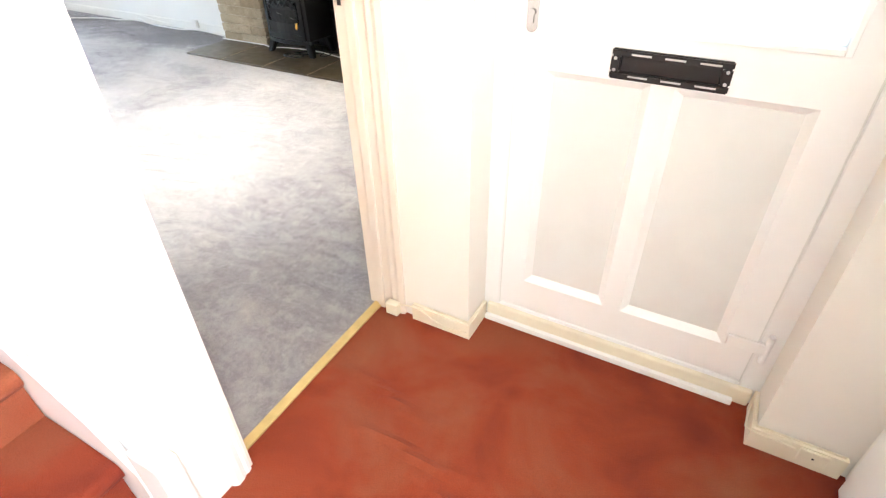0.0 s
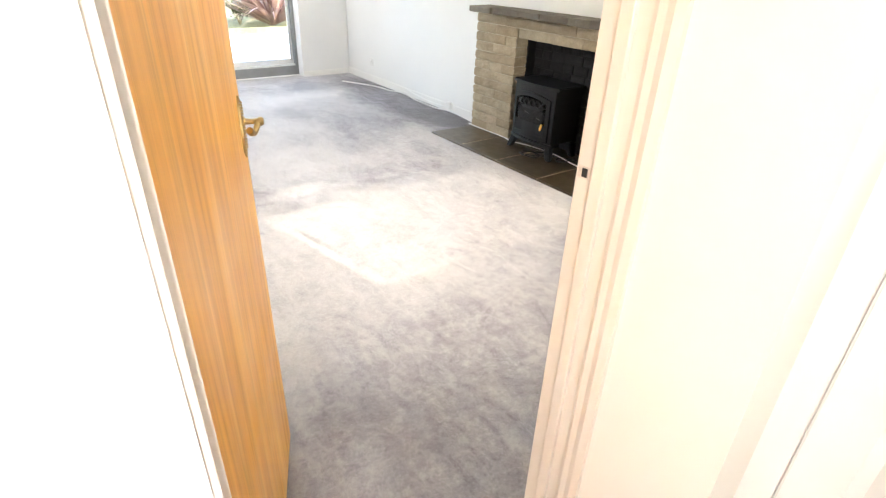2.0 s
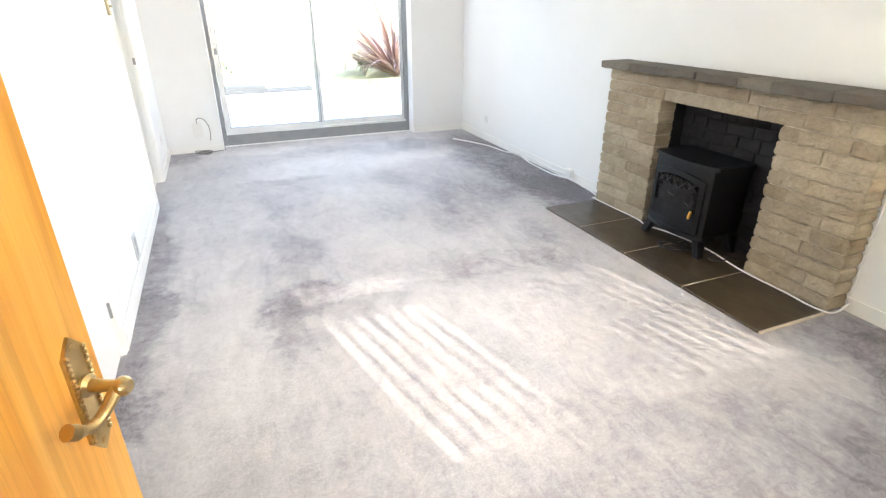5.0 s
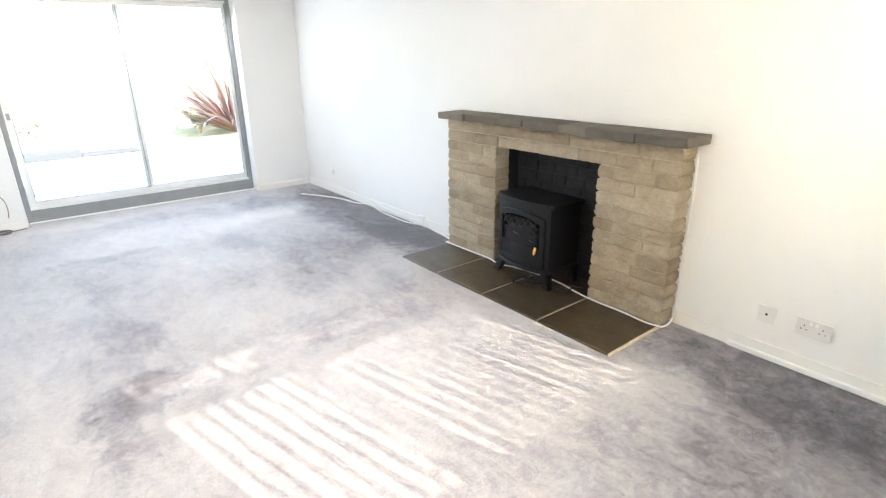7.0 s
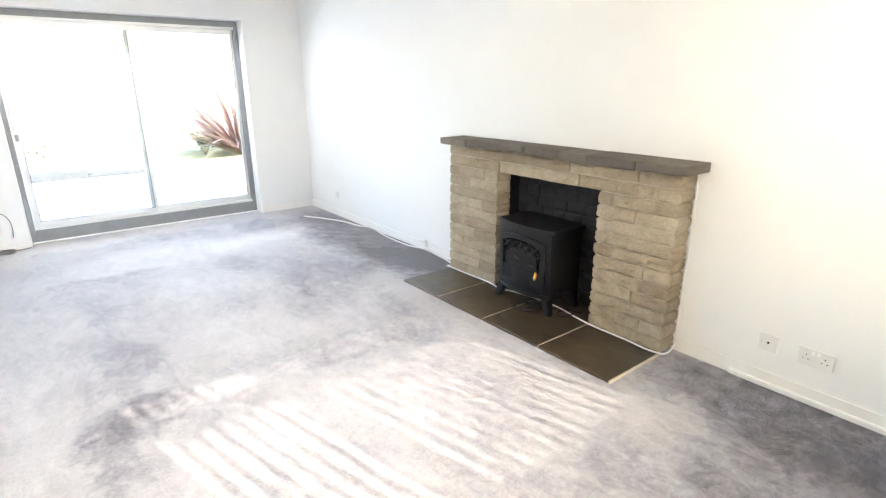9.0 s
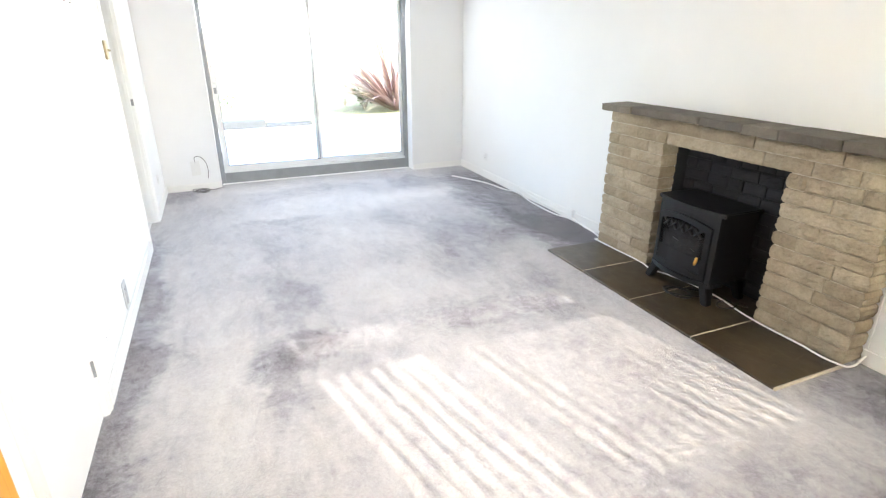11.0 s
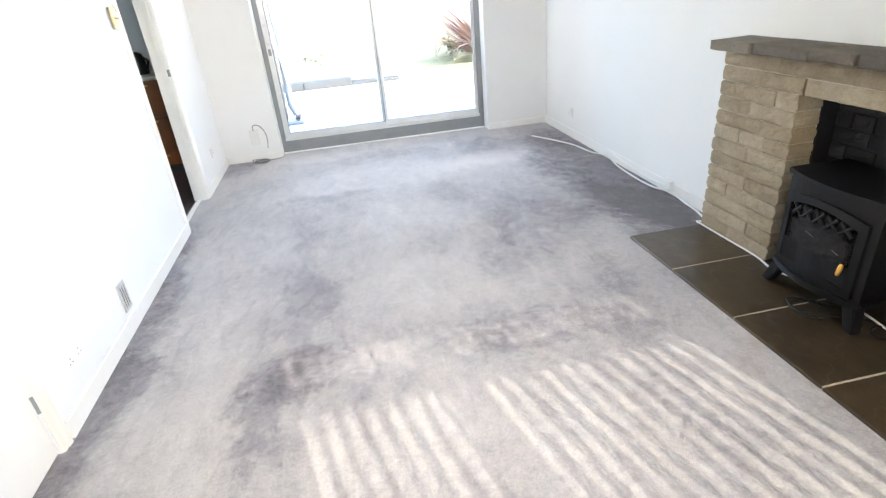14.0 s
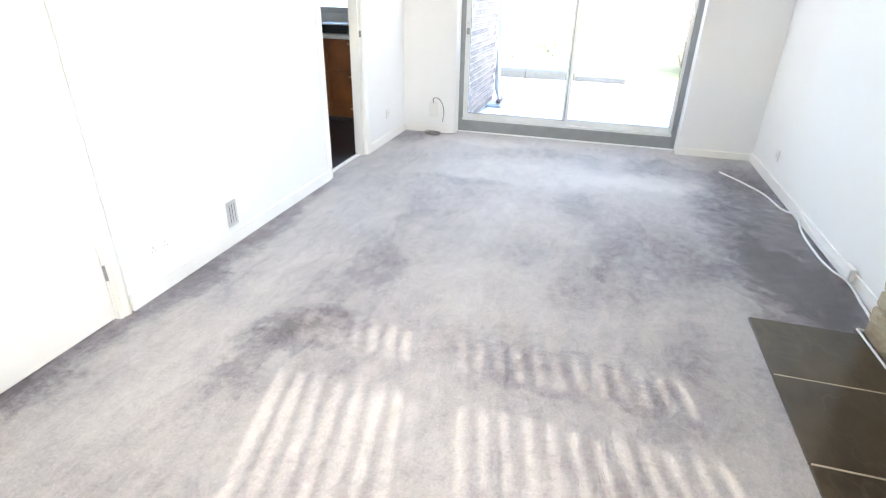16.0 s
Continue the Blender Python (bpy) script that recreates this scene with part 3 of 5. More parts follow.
lounge_door = thing("door_1", "orange varnished wooden flush door standing ajar", "door", leaf_pose)
tagged(lounge_door, kind="structure")
part("leaf", boxes((0.0, 0.712, 0.0, 0.036, 0.012, 1.985), bevel=0.002), WOOD, lounge_door)


def lever_handle(parent, side):
    """A scrolled brass lever on an ornate plate; side -1 looks out of y=0, +1 out of y=0.036."""
    y0 = 0.0 if side < 0 else 0.036
    fit = Matrix.Translation((0.680, y0, 1.058)) @ Matrix.Scale(0.74, 4) @ Matrix.Translation((-0.660, -y0, -1.058))
    plate = bmesh.new()
    outline = [(-0.021, -0.076), (-0.014, -0.084), (0.0, -0.102), (0.014, -0.084), (0.021, -0.076), (0.021, 0.066), (0.014, 0.076), (0.0, 0.092), (-0.014, 0.076), (-0.021, 0.066)]
    prism(plate, [(0.660 + u, 1.045 + v) for u, v in outline], "y", *sorted((y0, y0 + side * 0.006)))
    for sx in (-1, 1):
        for k in range(17):
            c = (0.660 + sx * 0.017, y0 + side * 0.007, 0.972 + k * 0.0088)
            bmesh.ops.create_icosphere(plate, subdivisions=1, radius=0.0042, matrix=Matrix.Translation(c))
    plate.transform(fit)
    handle = part("handle_plate", plate, BRASS, parent, "ornate beaded brass handle plate", True)
    lever = bmesh.new()
    lathe(lever, (0.660, y0 + side * 0.005, 1.058), (0, side, 0), [(0, 0.016), (0.006, 0.017), (0.010, 0.010), (0.030, 0.0085), (0.044, 0.0095), (0.050, 0.014), (0.058, 0.014), (0.064, 0.009)])
    prev, rad = Vector((0.660, y0 + side * 0.052, 1.058)), 0.010
    for k in range(1, 9):
        s = k / 8
        cur = Vector((0.660 - 0.085 * s, y0 + side * (0.052 - 0.016 * s), 1.058 - 0.030 * math.sin(s * 3.0) * (0.6 + 0.4 * s)))
        r = 0.010 - 0.004 * s if k < 7 else 0.011
        tube(lever, prev, cur, rad, r, 12)
        prev, rad = cur, r
    lever.transform(fit)
    part("lever", lever, BRASS, handle, "scrolled brass lever", True)
    for z in (0.960, 1.122):
        screw = bmesh.new()
        lathe(screw, (0.660, y0 + side * 0.0058, z), (0, side, 0), [(0, 0.0055), (0.0012, 0.0050), (0.0022, 0.002)], 10)
        screw.transform(fit)
        part("screw", screw, OLDBRASS, handle)


lever_handle(lounge_door, 1 if (Matrix.Rotation(math.atan2(d_way.y, d_way.x), 3, "Z") @ Vector((0, 1, 0))).y > 0 else -1)

# strike plate in the opposite lining
strike = thing("strike_plate", "small painted strike plate with a dark slot in the lining", "strike plate")
part("plate", boxes((XE + 0.002, XE + 0.026, DOOR_Y1 - 0.0012, DOOR_Y1 - 0.0003, 1.046, 1.070)), plain("painted_plate", (0.66, 0.58, 0.50), 0.45, 0.1, 0.2, 60), strike)
part("slot", boxes((XE + 0.012, XE + 0.024, DOOR_Y1 - 0.003, DOOR_Y1 - 0.0016, 1.050, 1.067)), DARKHOLE, strike)

# ---- front door ----
front = thing("front_door", "white plastic front door with two lower panels and a black letterbox", "door")
tagged(front, kind="structure")
FX0, FX1, FY = FD_X0 + 0.062, FD_X1 - 0.062, 1.625
part("frame", boxes((FD_X0 - 0.012, FX0 - 0.004, FY + 0.004, FY + 0.075, 0.0, 2.095), (FX1 + 0.004, FD_X1 + 0.012, FY + 0.004, FY + 0.075, 0.0, 2.095), (FX0 - 0.004, FX1 + 0.004, FY + 0.004, FY + 0.075, 2.03, 2.095), (FX0 - 0.004, FX1 + 0.004, FY + 0.004, FY + 0.075, 0.0, 0.075), bevel=0.006), UPVC, front)
PX = (-0.243, 0.022, 0.077, 0.372)
rails = [(FX0, PX[0], FY, FY + 0.055, 0.085, 2.02), (PX[3], FX1, FY, FY + 0.055, 0.085, 2.02), (PX[0], PX[3], FY, FY + 0.055, 0.085, 0.205), (PX[1], PX[2], FY, FY + 0.055, 0.205, 0.915), (PX[0], PX[3], FY, FY + 0.055, 0.915, 1.04), (PX[0], PX[3], FY, FY + 0.055, 1.92, 2.02)]
part("leaf", boxes(*rails), UPVC, front)
for a, b in ((PX[0], PX[1]), (PX[2], PX[3])):
    p = bmesh.new()
    v = [[(a + i, FY + i * 0.9, 0.205 + i), (b - i, FY + i * 0.9, 0.205 + i), (b - i, FY + i * 0.9, 0.915 - i), (a + i, FY + i * 0.9, 0.915 - i)] for i in (0.0, 0.022)]
    r0, r1 = [[p.verts.new(c) for c in ring] for ring in v]
    for i in range(4):
        p.faces.new((r0[i], r0[(i + 1) % 4], r1[(i + 1) % 4], r1[i]))
    part("panel_bead", p, UPVC, front)
    part("panel", boxes((a + 0.02, b - 0.02, FY + 0.0185, FY + 0.05, 0.225, 0.897)), PANEL, front, "off-white flat lower panel")
part("window_pane", boxes((PX[0], PX[3], FY + 0.02, FY + 0.03, 1.04, 1.92)), OBSCURE, front, "obscured glass upper pane")
part("weather_seal", boxes((FX0 - 0.0038, FX0 - 0.0002, FY - 0.0004, FY + 0.05, 0.08, 2.03), (FX1 + 0.0002, FX1 + 0.0038, FY - 0.0004, FY + 0.05, 0.08, 2.03)), PANEL, front, "pale rubber weather seal")
part("window_bead", boxes((PX[0], PX[3], FY - 0.006, FY - 0.0005, 1.026, 1.04), (PX[0] - 0.014, PX[0], FY - 0.006, FY - 0.0005, 1.026, 1.934), (PX[3], PX[3] + 0.014, FY - 0.006, FY - 0.0005, 1.026, 1.934), bevel=0.002), UPVC, front)
lb = bmesh.new()
LX0, LX1, LZ0, LZ1 = -0.078, 0.187, 0.921, 0.992
for b in ((LX0, LX1, LZ0, LZ0 + 0.017), (LX0, LX1, LZ1 - 0.017, LZ1), (LX0, LX0 + 0.022, LZ0 + 0.017, LZ1 - 0.017), (LX1 - 0.022, LX1, LZ0 + 0.017, LZ1 - 0.017)):
    box(lb, b[0], b[1], FY - 0.012, FY, b[2], b[3])
bmesh.ops.bevel(lb, geom=list(lb.edges), offset=0.003, segments=2, affect="EDGES")
letterbox = part("letterbox", lb, BLACKP, front, "black plastic letterbox surround")
part("flap", boxes((LX0 + 0.022, LX1 - 0.022, FY - 0.006, FY - 0.0005, LZ0 + 0.017, LZ1 - 0.017), bevel=0.002), BLACKP, letterbox)
for z in (LZ0 + 0.010, LZ1 - 0.010):
    for k in range(3):
        x = LX0 + 0.045 + k * 0.075
        part("brush_clip", boxes((x, x + 0.045, FY - 0.0135, FY - 0.0118, z - 0.002, z + 0.002)), GREYPLATE, letterbox)
for x in (LX0 + 0.010, LX1 - 0.010):
    for z in (LZ0 + 0.022, LZ1 - 0.022):
        s = bmesh.new()
        tube(s, (x, FY - 0.0135, z), (x, FY - 0.0118, z), 0.004)
        part("screw", s, GREYPLATE, letterbox)
hp = bmesh.new()
HXC = -0.285
prism(hp, [(HXC + 0.014 * math.cos(a), (1.215 if math.sin(a) >= 0 else 1.02) + 0.016 * math.sin(a)) for a in [2 * math.pi * k / 20 for k in range(20)]], "y", FY - 0.010, FY - 0.0005)
fh = part("handle_plate", hp, CHROME, front, "polished chrome handle plate", True)
lv = bmesh.new()
lathe(lv, (HXC, FY - 0.009, 1.135), (0, -1, 0), [(0, 0.015), (0.012, 0.013), (0.030, 0.011), (0.045, 0.011)])
tube(lv, (HXC - 0.004, FY - 0.048, 1.135), (HXC + 0.05, FY - 0.052, 1.136), 0.010, 0.009)
tube(lv, (HXC + 0.05, FY - 0.052, 1.136), (HXC + 0.096, FY - 0.044, 1.133), 0.009, 0.007)
part("lever", lv, CHROME, fh, "", True)
cyl = bmesh.new()
tube(cyl, (HXC, FY - 0.016, 1.052), (HXC, FY - 0.009, 1.052), 0.0085)
box(cyl, HXC - 0.005, HXC + 0.005, FY - 0.015, FY - 0.009, 1.026, 1.05)
part("lock_cylinder", cyl, CHROME, fh)
for zz in (0.235, 1.75):
    hb = bmesh.new()
    tube(hb, (FX1 + 0.028, FY - 0.004, zz - 0.05), (FX1 + 0.028, FY - 0.004, zz + 0.05), 0.010)
    box(hb, FX1 - 0.075, FX1 + 0.03, FY - 0.012, FY - 0.001, zz - 0.02, zz + 0.02)
    bmesh.ops.bevel(hb, geom=[e for e in hb.edges if e.calc_length() > 0.03], offset=0.003, segments=1, affect="EDGES")
    part("hinge", hb, UPVC, front, "white plastic flag hinge")
structure("trim_front_door_sill", boxes((FD_X0 + 0.016, FD_X1 - 0.016, FY - 0.012, FY + 0.01, 0.0, 0.062), bevel=0.006), CREAMY, "aged cream timber door sill", "sill")
structure("trim_front_door_strip", boxes((FD_X0 + 0.016, FD_X1 - 0.06, FY - 0.03, FY - 0.013, 0.0, 0.022), bevel=0.003), UPVC, "white draught strip at the door sill", "draught strip")
structure("trim_hall_east_door", boxes((HX1 - 0.02, HX1 - 0.001, 0.95, 1.44, 0.0, 2.05), bevel=0.004), GLOSS, "white painted timber surround on the hall side wall", "door frame")


# ---- stairs ----
RISE, GO, SX = 0.19, 0.275, -0.885
for k in range(12):
    x1 = SX - k * GO
    st = bmesh.new()
    low, high = RISE * k - (0.0 if k == 0 else 0.02), RISE * (k + 1)
    nosing = [(x1 + 0.004 + 0.026 * math.cos(radians(a)), high - 0.028 + 0.028 * math.sin(radians(a))) for a in range(-60, 91, 15)]
    prism(st, [(x1 - GO - 0.02, low), (x1, low), (x1 - 0.006, low + 0.05), (x1 - 0.004, high - 0.075), *nosing, (x1 - GO * 0.5, high + 0.004), (x1 - GO - 0.001, high)], "y", -0.318, 0.543)
    step = mesh_object("stair_step", st, RED, True)
    tagged(step, "rust red carpeted stair step", "stair", "steps of the stairs", "structure")
string = bmesh.new()
slope = RISE / GO
prism(string, [(SX + 0.10, 0.0), (SX + 0.10, 0.20), (SX - 0.02, 0.33), (SX - 3.0, 0.33 + 2.98 * slope), (SX - 3.0, 2.98 * slope - 0.2), (SX, 0.0)], "y", 0.545, 0.568)
bmesh.ops.bevel(string, geom=list(string.edges), offset=0.005, segments=1, affect="EDGES")
structure("trim_stair_string", string, GLOSS, "white gloss string board along the stairs", "trim")
structure("trim_stair_newel", boxes((SX + 0.105, HX0 + 0.03, 0.545, 0.60, 0.0, 0.30), bevel=0.006), GLOSS, "white painted foot of the stair wall", "trim")

# ---- cupboard door under the stairs ----
cup = thing("door_2", "white painted flush cupboard door with a round brass knob", "door")
tagged(cup, kind="structure")
part("leaf", boxes((CUP_X0 + 0.004, CUP_X1 - 0.004, YS - 0.045, YS - 0.008, 0.008, 1.975), bevel=0.002), GLOSS, cup)
AGEDKNOB = plain("antique_brass", (0.30, 0.21, 0.12), 0.4, 0.9, 0.2, 40)
knob = bmesh.new()
lathe(knob, (-2.585, YS - 0.008, 1.09), (0, 1, 0), [(0, 0.019), (0.004, 0.019), (0.007, 0.009), (0.026, 0.008), (0.032, 0.017), (0.042, 0.021), (0.050, 0.018), (0.056, 0.008)])
part("knob", knob, AGEDKNOB, cup, "round brass knob", True)
for zz in (0.235, 1.70):
    hg = bmesh.new()
    for k in range(3):
        tube(hg, (CUP_X0 + 0.002, YS + 0.001, zz - 0.036 + k * 0.025), (CUP_X0 + 0.002, YS + 0.001, zz - 0.014 + k * 0.025), 0.006, None, 10)
    part("hinge", hg, FRAMEGREY, cup, "worn grey metal hinge")

# ---- fireplace ----
fire = thing("fireplace", "sandstone fireplace surround with a slate mantel and dark hearth slabs", "fireplace")
FP_Y, CH = 3.872, 0.0765
part("mortar_core", boxes((-4.085, FIRE_X0 - 0.004, FP_Y + 0.003, YN - 0.001, 0.0, 1.01), (FIRE_X1 + 0.004, -2.258, FP_Y + 0.003, YN - 0.001, 0.0, 1.01), (FIRE_X0 - 0.004, FIRE_X1 + 0.004, FP_Y + 0.003, YN - 0.001, FIRE_Z + 0.01, 1.01),
                          (FIRE_X0 - 0.012, FIRE_X0 - 0.002, YN, YN + 0.2, 0.0, FIRE_Z), (FIRE_X1 + 0.002, FIRE_X1 + 0.012, YN, YN + 0.2, 0.0, FIRE_Z)), MORTAR, fire, "cream mortar between the stones")


def rough_stone(x0, x1, y_front, y_back, z0, z1, seed, left=False, right=False, puff=0.012):
    """A pitched walling stone: pillowed front, and pillowed ends where they show."""
    bm = bmesh.new()
    nx, nz = max(4, min(16, round((x1 - x0) / 0.022) + 1)), 6
    def bulge(u, v, k):
        b = min(1.0, 5.0 * min(u, 1 - u) + 0.15) * min(1.0, 4.0 * min(v, 1 - v) + 0.12)
        return puff * b * (0.85 + 0.7 * noise.noise((u * 3 + seed * 7.1, v * 2 + k, seed * 1.7))) + 0.55 * puff * b * noise.noise(((x1 - x0) * u * 46 + seed * 5.3, v * 3.3 + k, seed))
    grid = {}
    for i in range(nx + 1):
        for j in range(nz + 1):
            u, v = i / nx, j / nz
            wob = 0.0022 * noise.noise((seed * 3.3 + i, j * 2.2, 0.5))
            x = x0 + (x1 - x0) * u
            x += (-bulge(v, 0.5, 3) if left else 0) if i == 0 else ((bulge(v, 0.5, 4) if right else 0) if i == nx else 0)
            grid[i, j] = bm.verts.new((x, y_front - bulge(u, v, 1), z0 + (z1 - z0) * v + (wob if 0 < i < nx else 0)))
    for i in range(nx):
        for j in range(nz):
            bm.faces.new((grid[i, j], grid[i + 1, j], grid[i + 1, j + 1], grid[i, j + 1]))
    rim = [grid[i, 0] for i in range(nx + 1)] + [grid[nx, j] for j in range(1, nz + 1)] + [grid[i, nz] for i in range(nx - 1, -1, -1)] + [grid[0, j] for j in range(nz - 1, 0, -1)]
    back = [bm.verts.new((v.co.x, y_back, v.co.z)) for v in rim]
    n = len(rim)
    for i in range(n):
        bm.faces.new((rim[i], back[i], back[(i + 1) % n], rim[(i + 1) % n]))
    return bm


rnd = random.Random(7)
def course(x0, x1, row, left_end, right_end, cuts):
    z0, z1 = row * CH + 0.004 + 0.006, (row + 1) * CH + 0.006
    xs = [x0] + [x0 + (x1 - x0) * c for c in cuts] + [x1]
    for k in range(len(xs) - 1):
        yf = FP_Y - rnd.uniform(0.0, 0.008)
        part("stone", rough_stone(xs[k] + 0.002, xs[k + 1] - 0.002, yf, YN - 0.002, z0 + rnd.uniform(0, 0.002), z1 - rnd.uniform(0, 0.002), rnd.uniform(0, 60), left_end and k == 0, right_end and k == len(xs) - 2), SAND, fire)


SPLITS = ([0.42], [0.68], [], [0.3, 0.62], [0.55], [0.25], [0.5], [0.36, 0.7], [0.62], [0.45], [0.2, 0.75])
for row in range(11):
    course(-4.095, FIRE_X0, row, True, True, SPLITS[row])
    course(FIRE_X1, -2.25, row, True, True, SPLITS[(row * 4 + 3) % 11])
course(-4.095, -2.25, 11, True, True, [0.145, 0.29, 0.50, 0.66, 0.80, 0.92])
course(-4.095, -2.25, 12, True, True, [0.2, 0.43, 0.62, 0.87])

SLABS = (-4.105, -3.82, -3.49, -3.27, -2.975, -2.765, -2.46, -2.175)
for k in range(7):
    sl = bmesh.new()
    box(sl, SLABS[k] + 0.004, SLABS[k + 1] - 0.004, 3.774 + rnd.uniform(-0.010, 0.012), YN - 0.001, 1.010 + rnd.uniform(-0.004, 0.010), 1.060 + rnd.uniform(-0.003, 0.003))
    bmesh.ops.subdivide_edges(sl, edges=[e for e in sl.edges if abs(e.verts[0].co.x - e.verts[1].co.x) > 0.1], cuts=5)
    for v in sl.verts:
        if v.co.y < 3.9:
            v.co.y += 0.010 * noise.noise(v.co * 13.0)
            v.co.z += 0.006 * noise.noise(v.co * 15.0)
    bmesh.ops.bevel(sl, geom=[e for e in sl.edges if all(v.co.y < 3.9 for v in e.verts)], offset=0.004, segments=1, affect="EDGES")
    part("mantel_slab", sl, SLATE, fire, "brown grey slate mantel slab")
HJ = (-4.09, -3.66, -3.195, -2.725, -2.245)
for k in range(4):
    hs = boxes((HJ[k] + 0.002, HJ[k + 1] - 0.002, 3.394, YN + 0.09 if k in (1, 2) else FP_Y + 0.004, -0.03, 0.012), bevel=0.004, segments=1)
    part("hearth_slab", hs, HEARTH, fire, "polished brown stone hearth slab")
part("hearth_joint", boxes((HJ[0] + 0.004, HJ[4] - 0.004, 3.400, FP_Y + 0.003, -0.03, 0.0105)), MORTAR, fire, "cream mortar joints of the hearth")
part("hearth_edging", boxes((HJ[4] - 0.002, HJ[4] + 0.008, 3.394, FP_Y, -0.01, 0.014), bevel=0.003), MORTAR, fire, "pale edging round the hearth")

# black painted fireback: brick by brick
fireback = part("fireback", boxes((FIRE_X0, FIRE_X1, YN + 0.100, YN + 0.258, 0.0, FIRE_Z), (FIRE_X0 - 0.001, FIRE_X0 + 0.010, YN + 0.001, YN + 0.100, 0.0, FIRE_Z), (FIRE_X1 - 0.010, FIRE_X1 + 0.001, YN + 0.001, YN + 0.100, 0.0, FIRE_Z)), SOOT, fire, "black painted brick fireback")
for row in range(11):
    z0 = 0.035 + row * 0.073
    x = FIRE_X0 + 0.002 - (0.1 if row % 2 else 0.0)
    while x < FIRE_X1 - 0.02:
        a, b = max(x, FIRE_X0 + 0.002), min(x + rnd.choice((0.11, 0.15, 0.19)), FIRE_X1 - 0.002)
        x = b if b > x else x + 0.2
        if b - a < 0.03 or z0 + 0.06 > FIRE_Z:
            continue
        part("brick", rough_stone(a + 0.004, b - 0.004, YN + 0.092 + rnd.uniform(-0.004, 0.004), YN + 0.106, z0, z0 + 0.066, rnd.uniform(0, 50), puff=0.006), SOOT, fireback)

# ---- electric stove ----
STX, STY, STW, STD = -3.195, 3.762, 0.490, 0.285
stove = thing("stove", "black cast iron style electric stove on four splayed legs", "stove", Matrix.Translation((STX, STY, 0.012)) @ Matrix.Rotation(radians(-1.5), 4, "Z"))


def bowed(w, d, bow, z0, z1, back=None, n=10, y0=0.0):
    """A block whose front bows out towards -y."""
    bm = bmesh.new()
    outline = [(w * (k / n - 0.5), y0 - bow * (1 - (2 * k / n - 1) ** 2)) for k in range(n + 1)]
    outline += [(w / 2 * (back or 1), d), (-w / 2 * (back or 1), d)]
    prism(bm, outline, "z", z0, z1)
    return bm


part("body", bowed(STW - 0.03, STD, 0.035, 0.125, 0.535), BLACK, stove)
top = bowed(STW + 0.02, STD + 0.01, 0.045, 0.535, 0.562)
bmesh.ops.bevel(top, geom=list(top.edges), offset=0.006, segments=2, affect="EDGES")
part("top_plate", top, BLACK, stove, "rounded black top plate")
lip = bowed(STW - 0.01, 0.10, 0.055, 0.100, 0.128)
bmesh.ops.bevel(lip, geom=list(lip.edges), offset=0.005, segments=2, affect="EDGES")
part("ash_lip", lip, BLACK, stove)
for sx, sy in ((-1, 0.02), (1, 0.02), (-1, STD - 0.03), (1, STD - 0.03)):
    lg = bmesh.new()
    bmesh.ops.create_cube(lg, size=1.0)
    for v in lg.verts:
        low = v.co.z < 0
        s = 0.046 if low else 0.062
        v.co = Vector((sx * (STW / 2 - 0.052 + (0.044 if low else 0)) + v.co.x * s, sy + (-0.022 if low and sy < 0.1 else 0) + v.co.y * s, 0.0 if low else 0.112))
    bmesh.ops.bevel(lg, geom=list(lg.edges), offset=0.006, segments=2, affect="EDGES")
    part("leg", lg, BLACK, stove)


def front_y(x, bow=0.035, w=STW - 0.03):
    return -bow * (1 - (2 * x / w) ** 2)


def on_front(bm, out):
    """Bend a flat panel built at y=0 onto the bowed front."""
    for v in bm.verts:
        v.co.y += front_y(v.co.x) - out


def arched_ring(w, z0, z1, rise, edge, depth, n=10):
    bm = bmesh.new()
    outer = [(w * (k / n - 0.5), z1 + rise * (1 - (2 * k / n - 1) ** 2)) for k in range(n + 1)]
    wi = w - 2 * edge
    inner = [(wi * (k / n - 0.5), z1 - edge + rise * (1 - (2 * k / n - 1) ** 2)) for k in range(n + 1)]
    o = [(-w / 2, z0), *outer, (w / 2, z0)]
    i = [(-wi / 2, z0 + edge), *inner, (wi / 2, z0 + edge)]
    rings = [[bm.verts.new((x, y, z)) for x, z in pts] for pts, y in ((o, 0), (o, -depth), (i, -depth), (i, 0))]
    m = len(o)
    for a in range(4):
        for k in range(m):
            bm.faces.new((rings[a][k], rings[a][(k + 1) % m], rings[(a + 1) % 4][(k + 1) % m], rings[(a + 1) % 4][k]))
    return bm


dr = arched_ring(0.405, 0.140, 0.462, 0.034, 0.032, 0.016)
on_front(dr, 0.001)
sdoor = part("stove_door", dr, BLACK, stove, "black arched stove door frame", True)
pane = bmesh.new()
prism(pane, [(-0.172, 0.17)] + [(0.344 * (k / 10 - 0.5), 0.434 + 0.030 * (1 - (2 * k / 10 - 1) ** 2)) for k in range(11)] + [(0.172, 0.17)], "y", -0.003, 0.0)
on_front(pane, 0.0085)
part("viewing_glass", pane, SMOKED, sdoor, "smoked viewing glass")
# low relief of grey coals and a pale stick behind the glass
bed = bmesh.new()
cells = {}
for i in range(23):
    for j in range(9):
        x, z = -0.168 + i * 0.0153, 0.262 + j * 0.013
        cells[i, j] = bed.verts.new((x, -0.0025 + 0.0035 * noise.noise((x * 45, z * 50, 2.0)), z))
for i in range(22):
    for j in range(8):
        bed.faces.new((cells[i, j], cells[i + 1, j], cells[i + 1, j + 1], cells[i, j + 1]))
on_front(bed, 0.0015)
